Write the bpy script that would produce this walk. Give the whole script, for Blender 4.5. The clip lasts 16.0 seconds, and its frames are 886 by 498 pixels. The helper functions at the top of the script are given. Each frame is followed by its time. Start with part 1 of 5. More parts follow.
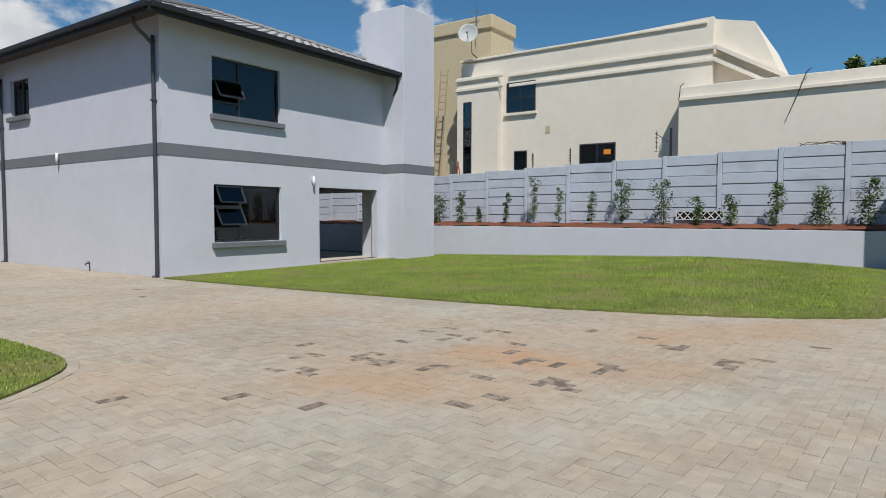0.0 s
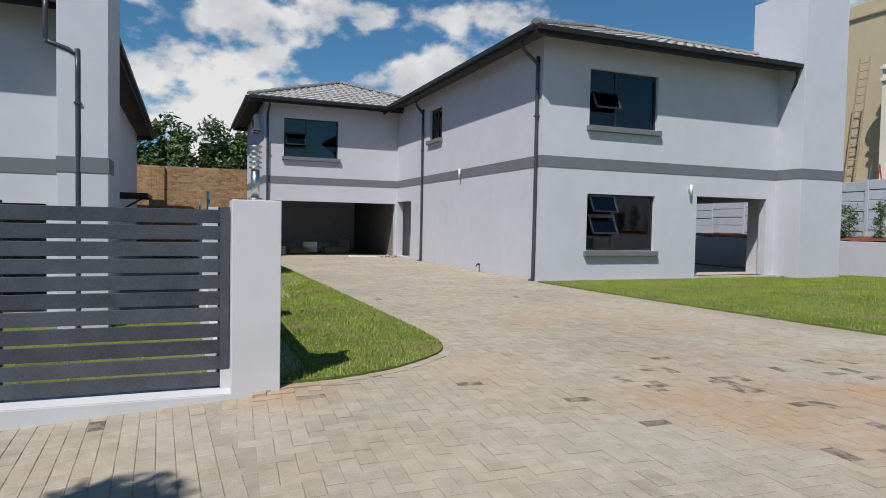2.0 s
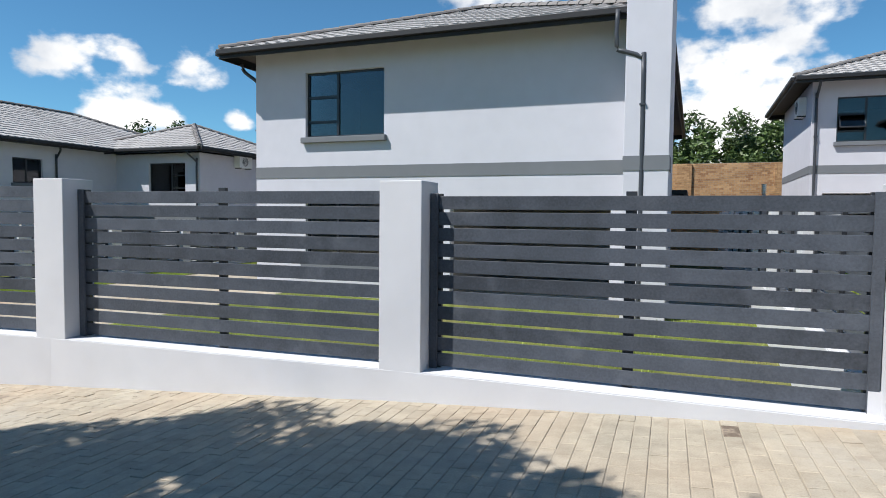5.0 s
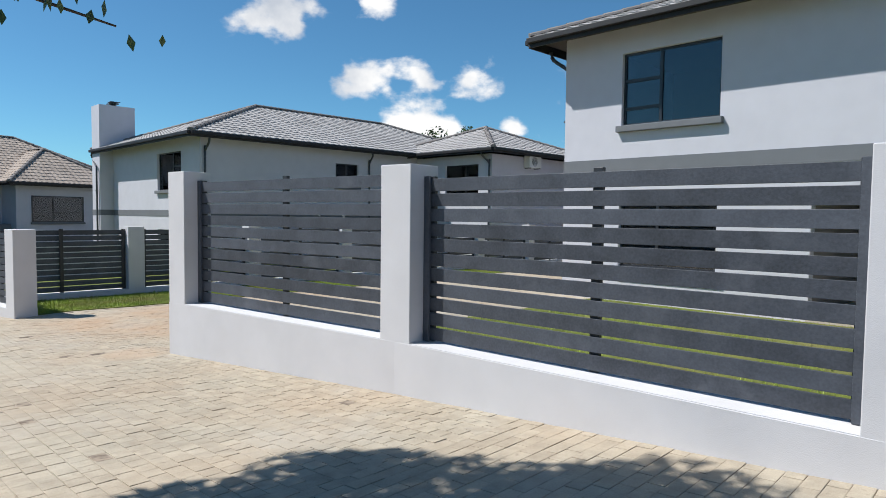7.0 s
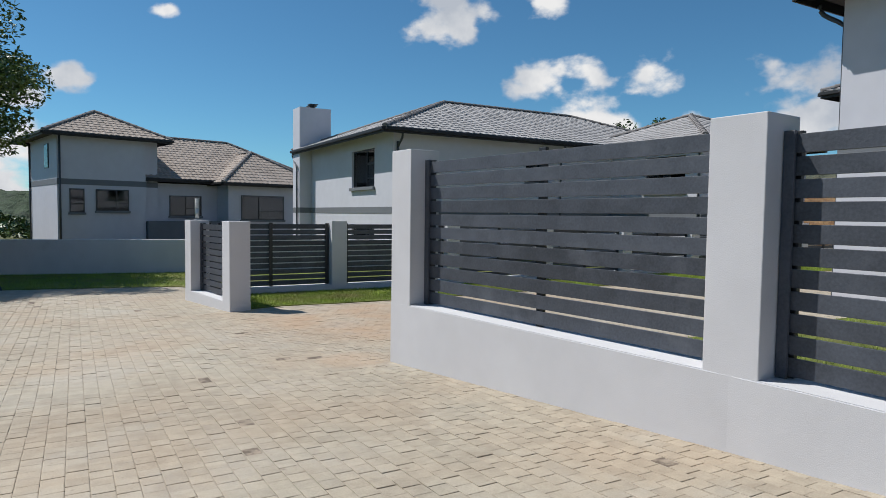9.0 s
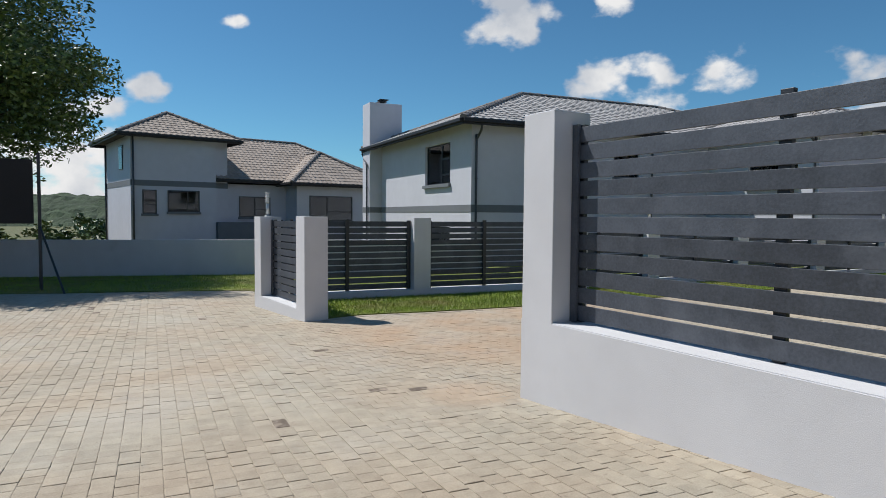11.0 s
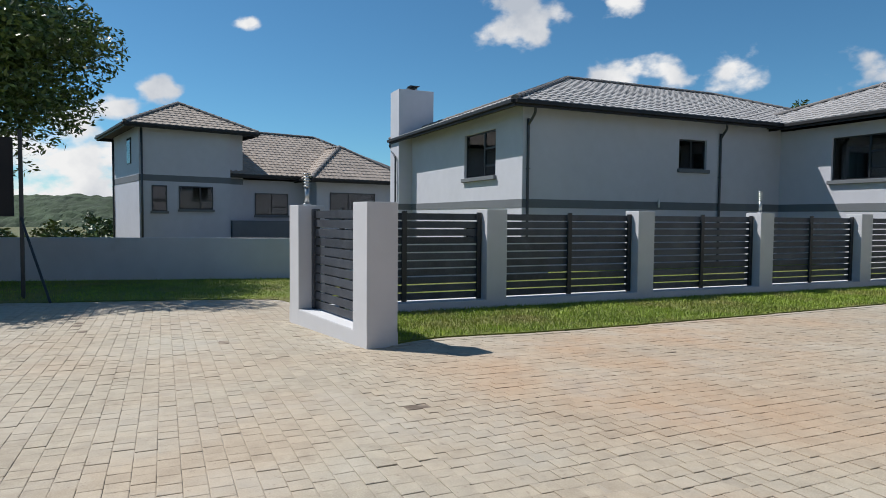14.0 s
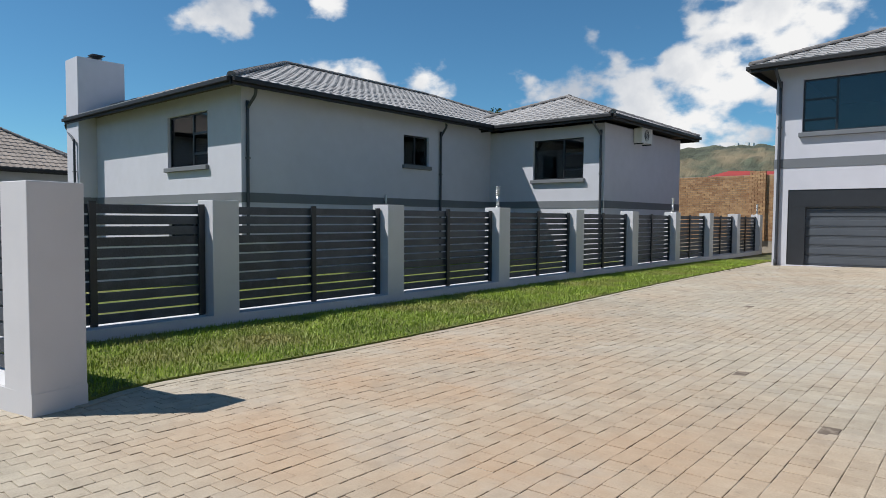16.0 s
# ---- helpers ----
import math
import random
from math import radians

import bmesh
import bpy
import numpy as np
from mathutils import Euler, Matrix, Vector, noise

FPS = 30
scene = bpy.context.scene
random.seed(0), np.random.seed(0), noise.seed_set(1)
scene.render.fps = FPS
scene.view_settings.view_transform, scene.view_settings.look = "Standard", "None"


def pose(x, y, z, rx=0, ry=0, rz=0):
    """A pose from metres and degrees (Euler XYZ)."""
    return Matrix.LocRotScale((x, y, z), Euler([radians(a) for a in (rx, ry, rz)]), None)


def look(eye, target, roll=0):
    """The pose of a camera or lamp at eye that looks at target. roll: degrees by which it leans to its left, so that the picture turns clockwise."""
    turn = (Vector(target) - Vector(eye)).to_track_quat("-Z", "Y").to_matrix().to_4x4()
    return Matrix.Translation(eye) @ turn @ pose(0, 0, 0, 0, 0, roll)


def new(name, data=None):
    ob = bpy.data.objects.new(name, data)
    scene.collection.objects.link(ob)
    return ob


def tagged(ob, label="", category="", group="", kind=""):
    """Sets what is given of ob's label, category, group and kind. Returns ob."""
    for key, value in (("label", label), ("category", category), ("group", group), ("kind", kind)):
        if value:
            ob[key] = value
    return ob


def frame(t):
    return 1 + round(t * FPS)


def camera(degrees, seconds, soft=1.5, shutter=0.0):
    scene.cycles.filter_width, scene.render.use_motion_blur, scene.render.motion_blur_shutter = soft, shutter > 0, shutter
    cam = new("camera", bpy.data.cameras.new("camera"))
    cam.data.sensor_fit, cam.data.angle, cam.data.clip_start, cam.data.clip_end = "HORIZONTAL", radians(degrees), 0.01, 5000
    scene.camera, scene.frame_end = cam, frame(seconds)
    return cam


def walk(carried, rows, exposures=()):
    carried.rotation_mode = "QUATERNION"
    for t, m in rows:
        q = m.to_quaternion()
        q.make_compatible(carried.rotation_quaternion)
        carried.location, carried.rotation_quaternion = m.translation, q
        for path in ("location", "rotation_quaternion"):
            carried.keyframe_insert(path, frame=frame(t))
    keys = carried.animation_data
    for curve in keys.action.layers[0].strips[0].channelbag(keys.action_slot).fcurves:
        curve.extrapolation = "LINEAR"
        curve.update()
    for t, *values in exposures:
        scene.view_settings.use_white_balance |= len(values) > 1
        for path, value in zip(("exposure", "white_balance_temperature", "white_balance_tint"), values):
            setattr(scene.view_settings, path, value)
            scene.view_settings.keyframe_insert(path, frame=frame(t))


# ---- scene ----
cam = camera(69.3, 16.0, 0.9)
PATH = [
    (0, (0.478, 1.885, 1.339), (2.291, 3.161, 1.225), 0.1),
    (0.5, (0.881, 1.925, 1.306), (2.474, 3.467, 1.199), 0.1),
    (1, (0.967, 1.992, 1.275), (2.201, 3.835, 1.188), 0.8),
    (1.5, (0.924, 1.936, 1.260), (1.865, 3.945, 1.177), 0.8),
    (2, (0.755, 1.886, 1.262), (1.580, 3.945, 1.178), 1.1),
    (2.5, (0.682, 1.867, 1.280), (1.294, 3.998, 1.184), 1.0),
    (3, (0.646, 1.880, 1.273), (1.048, 4.061, 1.175), 0.8),
    (3.5, (0.604, 1.915, 1.279), (0.803, 4.124, 1.179), 0.7),
    (4, (0.492, 1.990, 1.271), (0.383, 4.206, 1.166), 0.7),
    (4.5, (0.250, 2.158, 1.243), (-0.230, 4.322, 1.132), 0.7),
    (5, (-0.051, 2.372, 1.187), (-0.858, 4.437, 1.073), 0.6),
    (5.2, (-0.179, 2.456, 1.173), (-1.117, 4.466, 1.060), 0.6),
    (7.3, (-1.853, 3.157, 1.064), (-3.482, 4.660, 0.946), 0.8),
    (7.5, (-2.028, 3.195, 1.063), (-3.699, 4.652, 0.942), 0.9),
    (8, (-2.486, 3.235, 1.021), (-4.267, 4.554, 0.897), 0.8),
    (8.5, (-2.945, 3.291, 0.955), (-4.799, 4.507, 0.835), 0.8),
    (9, (-3.414, 3.348, 0.901), (-5.335, 4.456, 0.783), 0.7),
    (9.5, (-3.877, 3.401, 0.852), (-5.831, 4.449, 0.737), 0.7),
    (10, (-4.315, 3.484, 0.826), (-6.290, 4.491, 0.710), 0.6),
    (12.5, (-6.676, 3.643, 0.656), (-8.728, 4.482, 0.552), 0.4),
    (13, (-7.146, 3.645, 0.628), (-9.195, 4.492, 0.524), 0.4),
    (13.5, (-7.646, 3.633, 0.614), (-9.690, 4.491, 0.507), 0.5),
    (14, (-8.113, 3.684, 0.591), (-10.145, 4.571, 0.483), 0.5),
    (14.5, (-8.590, 3.786, 0.583), (-10.599, 4.726, 0.477), 0.4),
    (15, (-9.013, 3.922, 0.582), (-10.945, 5.011, 0.475), 0.5),
    (15.5, (-9.398, 4.117, 0.551), (-11.140, 5.490, 0.442), 0.4),
    (16, (-9.791, 4.247, 0.527), (-11.241, 5.924, 0.421), 0.4),
]
walk(cam, [(t, look(eye, target, roll)) for t, eye, target, roll in PATH],
     [(0, -0.18), (2.0, -0.20), (3.5, -0.24), (5.0, 0.34), (7.3, 0.17), (9.0, -0.07), (12.5, -0.05), (16.0, 0.04)])

# ---------------------------------------------------------------- sky, sun
SUN_EL, SUN_AZ = radians(54), radians(-136)   # the sun stands over -x, -y
world = bpy.data.worlds.new("world")
scene.world = world
world.use_nodes = True
wn, wl = world.node_tree.nodes, world.node_tree.links
wn.clear()


def wnode(kind, **kw):
    n = wn.new(kind)
    for k, v in kw.items():
        n.inputs[k].default_value = v
    return n


sky = wn.new("ShaderNodeTexSky")
sky.sky_type = "NISHITA"
sky.sun_disc = False
sky.sun_elevation = SUN_EL
sky.sun_rotation = math.pi / 2 - SUN_AZ
sky.altitude = 1400
sky.air_density, sky.dust_density, sky.ozone_density = 1.0, 0.3, 3.0
CLOUD_FLAT = 1.55
coord = wn.new("ShaderNodeTexCoord")
wob = wnode("ShaderNodeTexNoise", Scale=17.0, Detail=7.0, Roughness=0.50)
flat = wn.new("ShaderNodeVectorMath")   # heaps are wider than high
flat.operation = "MULTIPLY"
flat.inputs[1].default_value = (1, 1, CLOUD_FLAT)
wl.new(coord.outputs["Generated"], flat.inputs[0])
wl.new(flat.outputs[0], wob.inputs["Vector"])
shade = wnode("ShaderNodeTexNoise", Scale=5.0, Detail=6.0, Roughness=0.55)
wl.new(coord.outputs["Generated"], shade.inputs["Vector"])


def cloud_dir(yaw, up):
    a, e = radians(yaw + 90), radians(up)
    return (math.cos(a) * math.cos(e), math.sin(a) * math.cos(e), math.sin(e) * CLOUD_FLAT)


# cloud heaps: yaw to the left of +y, height in degrees, half width in radians
CLOUDS = [
    (2.8, 10.9, .050), (-3.6, 12.0, .085), (-5.8, 9.0, .090), (-1.0, 8.3, .080), (-3.0, 16.6, .075), (-9.5, 17.0, .05), (-15.2, 17.3, .030),
    (-20.9, 14.0, .075), (-19.0, 11.5, .06), (-22.4, 17.2, .05), (-50.5, 16.3, .055), (-60.7, 13.2, .030), (-28, 16.5, .05),
    (51.6, 11.3, .045), (46.8, 12.0, .035), (42.8, 12.0, .036), (48.0, 8.2, .060), (45.0, 7.6, .030), (39.0, 8.0, .018), (18.0, 18.3, .050),
    (24.5, 9.6, .100), (18.8, 11.5, .085), (31.0, 10.2, .050), (29.5, 8.0, .07), (14.0, 15.5, .100), (21.5, 7.0, .10),
    (60.0, 17.0, .055), (51.3, 18.2, .035), (83.0, 16.0, .014), (90.5, 10.3, .026), (97.0, 4.0, .100), (93.0, 8.2, .025), (65.0, 4.5, .03),
    (120, 14, .08), (150, 22, .08), (-95, 18, .09), (-130, 12, .08), (180, 10, .08), (-160, 25, .07), (-40, 60, .06)]
best = None
for yaw, up, size in CLOUDS:
    dist = wn.new("ShaderNodeVectorMath")
    dist.operation = "DISTANCE"
    wl.new(flat.outputs[0], dist.inputs[0])
    dist.inputs[1].default_value = cloud_dir(yaw, up)
    rel = wn.new("ShaderNodeMath")
    rel.operation = "DIVIDE"
    rel.inputs[1].default_value = size * 1.15
    wl.new(dist.outputs["Value"], rel.inputs[0])
    if best is None:
        best = rel
    else:
        m = wn.new("ShaderNodeMath")
        m.operation = "SMOOTH_MIN"
        m.inputs[2].default_value = 0.25
        wl.new(best.outputs[0], m.inputs[0])
        wl.new(rel.outputs[0], m.inputs[1])
        best = m
wobs = wnode("ShaderNodeMath")
wobs.operation = "MULTIPLY_ADD"
wobs.inputs[1].default_value, wobs.inputs[2].default_value = 3.4, -1.66
wl.new(wob.outputs["Fac"], wobs.inputs[0])
edge = wn.new("ShaderNodeMath")
edge.operation = "ADD"
wl.new(best.outputs[0], edge.inputs[0])
wl.new(wobs.outputs[0], edge.inputs[1])
cmask = wn.new("ShaderNodeMapRange")
cmask.interpolation_type = "SMOOTHSTEP"
for k, v in (("From Min", 1.16), ("From Max", 0.42), ("To Min", 0.0), ("To Max", 1.0)):
    cmask.inputs[k].default_value = v
wl.new(edge.outputs[0], cmask.inputs["Value"])
cramp = wn.new("ShaderNodeValToRGB")
cramp.color_ramp.elements[0].position, cramp.color_ramp.elements[0].color = 0.36, (0.55, 0.60, 0.68, 1)
cramp.color_ramp.elements[1].position, cramp.color_ramp.elements[1].color = 0.55, (1.0, 1.0, 1.0, 1)
wl.new(shade.outputs["Fac"], cramp.inputs["Fac"])
skyb = wnode("ShaderNodeBackground", Strength=0.088)
tintsky = wn.new("ShaderNodeMix")
tintsky.data_type, tintsky.blend_type = "RGBA", "MULTIPLY"
tintsky.inputs["Factor"].default_value = 1.0
tintsky.inputs["B"].default_value = (0.60, 1.02, 1.13, 1)
wl.new(sky.outputs["Color"], tintsky.inputs["A"])
wl.new(tintsky.outputs["Result"], skyb.inputs["Color"])
cloudb = wnode("ShaderNodeBackground", Strength=0.88)
wl.new(cramp.outputs["Color"], cloudb.inputs["Color"])
wmix = wn.new("ShaderNodeMixShader")
wl.new(cmask.outputs["Result"], wmix.inputs["Fac"])
wl.new(skyb.outputs[0], wmix.inputs[1])
wl.new(cloudb.outputs[0], wmix.inputs[2])
wout = wn.new("ShaderNodeOutputWorld")
wl.new(wmix.outputs[0], wout.inputs["Surface"])

sun = new("sun", bpy.data.lights.new("sun", "SUN"))
sun.data.energy, sun.data.angle, sun.data.color = 5.0, radians(0.5), (1.0, 0.985, 0.955)
sdir = Vector((math.cos(SUN_AZ) * math.cos(SUN_EL), math.sin(SUN_AZ) * math.cos(SUN_EL), math.sin(SUN_EL)))
sun.matrix_world = look(sdir * 60, (0, 0, 0))


# ---------------------------------------------------------------- materials
def mat(name, base, rough=0.7, var=0.12, scale=6.0, fine=120.0, bump=0.15, metal=0.0, dark=None, rnd=0.0, bumpd=0.004, stain=None, coarse=0.7, spots=(), blots=None):
    """Paint, stone, wood: a base colour with coarse and fine variation and a fine relief."""
    m = bpy.data.materials.new(name)
    m.use_nodes = True
    n, l = m.node_tree.nodes, m.node_tree.links
    p = n["Principled BSDF"]
    p.inputs["Roughness"].default_value, p.inputs["Metallic"].default_value = rough, metal
    tc = n.new("ShaderNodeTexCoord")
    a = n.new("ShaderNodeTexNoise")
    a.inputs["Scale"].default_value, a.inputs["Detail"].default_value = coarse, 6
    b = n.new("ShaderNodeTexNoise")
    b.inputs["Scale"].default_value, b.inputs["Detail"].default_value = scale, 8
    c = n.new("ShaderNodeTexNoise")
    c.inputs["Scale"].default_value, c.inputs["Detail"].default_value = fine, 4
    geo = n.new("ShaderNodeNewGeometry")
    for t in (a, b, c):
        l.new(geo.outputs["Position"], t.inputs["Vector"])
    add = n.new("ShaderNodeMath")
    add.operation = "ADD"
    l.new(a.outputs["Fac"], add.inputs[0])
    l.new(b.outputs["Fac"], add.inputs[1])
    add2 = n.new("ShaderNodeMath")
    add2.operation = "ADD"
    l.new(add.outputs[0], add2.inputs[0])
    l.new(c.outputs["Fac"], add2.inputs[1])
    last = add2
    if rnd:
        oi = n.new("ShaderNodeObjectInfo")
        isl = geo.outputs["Random Per Island"]
        mx = n.new("ShaderNodeMath")
        mx.operation = "ADD"
        l.new(oi.outputs["Random"], mx.inputs[0])
        l.new(isl, mx.inputs[1])
        fr = n.new("ShaderNodeMath")
        fr.operation = "FRACT"
        l.new(mx.outputs[0], fr.inputs[0])
        md = n.new("ShaderNodeMath")
        md.operation = "MULTIPLY_ADD"
        md.inputs[1].default_value, md.inputs[2].default_value = rnd, -rnd / 2
        l.new(fr.outputs[0], md.inputs[0])
        ad = n.new("ShaderNodeMath")
        ad.operation = "ADD"
        l.new(last.outputs[0], ad.inputs[0])
        l.new(md.outputs[0], ad.inputs[1])
        last = ad
    mr = n.new("ShaderNodeMapRange")
    for k, v in (("From Min", 1.0), ("From Max", 2.0), ("To Min", 0.0), ("To Max", 1.0)):
        mr.inputs[k].default_value = v
    l.new(last.outputs[0], mr.inputs["Value"])
    mix = n.new("ShaderNodeMix")
    mix.data_type = "RGBA"
    lo = dark or tuple(v * (1 - 2 * var) for v in base)
    hi = tuple(min(1, v * (1 + var * 1.4)) for v in base)
    mix.inputs["A"].default_value, mix.inputs["B"].default_value = (*lo, 1), (*hi, 1)
    l.new(mr.outputs["Result"], mix.inputs["Factor"])
    out = mix.outputs["Result"]
    if stain:
        col, sc, lo_, hi_ = stain
        s1 = n.new("ShaderNodeTexNoise")
        s1.inputs["Scale"].default_value, s1.inputs["Detail"].default_value = sc, 7
        l.new(geo.outputs["Position"], s1.inputs["Vector"])
        sr = n.new("ShaderNodeMapRange")
        for k, v in (("From Min", lo_), ("From Max", hi_), ("To Min", 0.0), ("To Max", 1.0)):
            sr.inputs[k].default_value = v
        l.new(s1.outputs["Fac"], sr.inputs["Value"])
        fac = sr.outputs["Result"]
        if spots:
            total = None
            for sx_, sy_, sz_, rad, amount in spots:
                dist = n.new("ShaderNodeVectorMath")
                dist.operation = "DISTANCE"
                dist.inputs[1].default_value = (sx_, sy_, sz_)
                l.new(geo.outputs["Position"], dist.inputs[0])
                fall = n.new("ShaderNodeMapRange")
                fall.interpolation_type = "SMOOTHSTEP"
                for k, v in (("From Min", rad * 0.35), ("From Max", rad), ("To Min", amount), ("To Max", 0.0)):
                    fall.inputs[k].default_value = v
                l.new(dist.outputs["Value"], fall.inputs["Value"])
                if total is None:
                    total = fall.outputs["Result"]
                else:
                    ad = n.new("ShaderNodeMath")
                    l.new(total, ad.inputs[0])
                    l.new(fall.outputs["Result"], ad.inputs[1])
                    total = ad.outputs[0]
            wide = n.new("ShaderNodeMath")
            wide.operation = "MULTIPLY_ADD"
            l.new(fac, wide.inputs[0])
            wide.inputs[1].default_value = 0.7
            wide.inputs[2].default_value = 0.3
            mul = n.new("ShaderNodeMath")
            mul.operation, mul.use_clamp = "MULTIPLY", True
            l.new(wide.outputs[0], mul.inputs[0])
            l.new(total, mul.inputs[1])
            base_ = n.new("ShaderNodeMath")
            base_.operation = "MULTIPLY"
            l.new(fac, base_.inputs[0])
            base_.inputs[1].default_value = 0.22
            top_ = n.new("ShaderNodeMath")
            top_.operation = "MAXIMUM"
            l.new(mul.outputs[0], top_.inputs[0])
            l.new(base_.outputs[0], top_.inputs[1])
            fac = top_.outputs[0]
        m2 = n.new("ShaderNodeMix")
        m2.data_type = "RGBA"
        m2.inputs["B"].default_value = (*col, 1)
        l.new(out, m2.inputs["A"])
        l.new(fac, m2.inputs["Factor"])
        out = m2.outputs["Result"]
    if blots:
        for col, sc, lo_, hi_, amount in blots:
            b1 = n.new("ShaderNodeTexNoise")
            b1.inputs["Scale"].default_value, b1.inputs["Detail"].default_value, b1.inputs["Roughness"].default_value = sc, 5, 0.65
            l.new(geo.outputs["Position"], b1.inputs["Vector"])
            br_ = n.new("ShaderNodeMapRange")
            for k, v in (("From Min", lo_), ("From Max", hi_), ("To Min", 0.0), ("To Max", amount)):
                br_.inputs[k].default_value = v
            l.new(b1.outputs["Fac"], br_.inputs["Value"])
            b2 = n.new("ShaderNodeMix")
            b2.data_type = "RGBA"
            b2.inputs["B"].default_value = (*col, 1)
            l.new(out, b2.inputs["A"])
            l.new(br_.outputs["Result"], b2.inputs["Factor"])
            out = b2.outputs["Result"]
    l.new(out, p.inputs["Base Color"])
    bp = n.new("ShaderNodeBump")
    bp.inputs["Strength"].default_value, bp.inputs["Distance"].default_value = bump, bumpd
    l.new(add2.outputs[0], bp.inputs["Height"])
    l.new(bp.outputs["Normal"], p.inputs["Normal"])
    return m


WALL = mat("grey_plaster", (0.555, 0.552, 0.60), 0.85, 0.035, 3.0, 260, 0.35, bumpd=0.003)
BAND = mat("dark_grey_band", (0.155, 0.165, 0.18), 0.8, 0.06, 3.0, 200, 0.3)
FENCEWALL = mat("fence_plaster", (0.60, 0.595, 0.61), 0.85, 0.05, 2.5, 220, 0.4, bumpd=0.003, stain=((0.44, 0.42, 0.40), 1.3, 0.68, 0.9))
SLAT = mat("charcoal_slat", (0.062, 0.070, 0.086), 0.5, 0.25, 5.0, 60, 0.35, rnd=0.55,
           blots=(((0.115, 0.125, 0.145), 2.6, 0.55, 0.75, 0.6), ((0.03, 0.034, 0.042), 9.0, 0.66, 0.74, 0.6)))
STEEL = mat("charcoal_steel", (0.025, 0.027, 0.032), 0.45, 0.15, 5.0, 90, 0.1)
GUTTER = mat("dark_gutter", (0.013, 0.012, 0.013), 0.55, 0.15, 4.0, 60, 0.08)
PIPE = mat("grey_downpipe", (0.05, 0.055, 0.065), 0.4, 0.12, 4.0, 60, 0.08)
SOFFIT = mat("brown_soffit", (0.06, 0.05, 0.045), 0.8, 0.15, 4.0, 60, 0.1)
TILE = mat("grey_roof_tile", (0.38, 0.36, 0.35), 0.85, 0.16, 7.0, 90, 0.4, rnd=0.30, stain=((0.40, 0.40, 0.39), 1.5, 0.55, 0.8))
TILE_BROWN = mat("brown_roof_tile", (0.37, 0.305, 0.255), 0.85, 0.16, 7.0, 90, 0.4, rnd=0.30)
RIDGE = mat("ridge_tile", (0.22, 0.20, 0.19), 0.85, 0.16, 7.0, 90, 0.4, rnd=0.3)
FRAME = mat("aluminium_frame", (0.022, 0.025, 0.030), 0.35, 0.1, 4.0, 60, 0.03)
# interior surfaces: base colour lowered so that rooms read as deep shade
ROOM = mat("darkened_interior", (0.20, 0.19, 0.18), 0.9, 0.08, 3.0, 100, 0.1)
PAVER = mat("cream_paver", (0.405, 0.352, 0.272), 0.9, 0.15, 9.0, 110, 0.7, rnd=0.30, bumpd=0.004,
            blots=(((0.27, 0.21, 0.155), 3.1, 0.56, 0.74, 0.55), ((0.40, 0.38, 0.34), 0.9, 0.50, 0.68, 0.35), ((0.17, 0.13, 0.10), 17.0, 0.63, 0.72, 0.5)),
            stain=((0.45, 0.27, 0.15), 0.8, 0.38, 0.68), coarse=0.45,
            spots=((-12.4, 7.6, -0.72, 3.0, 0.7), (5.0, 5.3, 0.0, 1.9, 0.7), (6.6, 4.3, 0.0, 2.0, 0.7), (9.0, 3.4, 0.05, 2.4, 0.6), (6.2, 9.5, 0.0, 2.6, 0.35), (3.3, 7.0, 0.0, 0.9, 0.6), (1.5, 6.8, -0.05, 0.6, 0.6), (-9.9, 6.0, -0.7, 0.6, 0.6), (-14.5, 10.5, -0.78, 3.0, 0.5)))
JOINT = mat("sand_joint", (0.37, 0.315, 0.245), 0.95, 0.15, 12, 200, 0.5)
DARKPAVER = mat("stained_paver", (0.33, 0.265, 0.20), 0.9, 0.2, 11.0, 160, 0.5, rnd=0.3,
                blots=(((0.12, 0.088, 0.065), 10.0, 0.42, 0.56, 0.9),))
KERB = mat("kerb_paver", (0.52, 0.45, 0.37), 0.9, 0.12, 8.0, 160, 0.4, rnd=0.25)
VELD = mat("veld_grass", (0.115, 0.125, 0.045), 0.95, 0.3, 3.0, 60, 1.0, bumpd=0.03, stain=((0.17, 0.13, 0.07), 0.3, 0.5, 0.7))
SOIL = mat("red_soil", (0.20, 0.065, 0.03), 0.95, 0.3, 9.0, 90, 1.0, bumpd=0.02)
TURF = mat("turf", (0.16, 0.19, 0.030), 0.95, 0.3, 5.0, 90, 1.0, bumpd=0.02, stain=((0.20, 0.19, 0.06), 0.9, 0.48, 0.68))
BLADE = mat("grass_blade", (0.25, 0.33, 0.03), 0.6, 0.3, 2.0, 30, 0.1, rnd=0.4, dark=(0.13, 0.19, 0.018), stain=((0.27, 0.255, 0.065), 0.9, 0.48, 0.68),
            blots=(((0.13, 0.175, 0.02), 2.4, 0.50, 0.66, 0.6),))
PRECAST = mat("precast_concrete", (0.46, 0.49, 0.55), 0.85, 0.06, 4.0, 160, 0.4, rnd=0.1, stain=((0.33, 0.34, 0.38), 1.2, 0.58, 0.8))
BEIGE = mat("cream_plaster", (0.74, 0.66, 0.55), 0.85, 0.04, 3.0, 200, 0.3)
TAN = mat("tan_plaster", (0.52, 0.42, 0.27), 0.85, 0.05, 3.0, 200, 0.3)
BRICK = mat("face_brick", (0.42, 0.27, 0.14), 0.85, 0.2, 9.0, 120, 0.5, rnd=0.7, dark=(0.27, 0.14, 0.07))
MORTAR = mat("mortar", (0.36, 0.31, 0.25), 0.95, 0.1, 9, 120, 0.4)
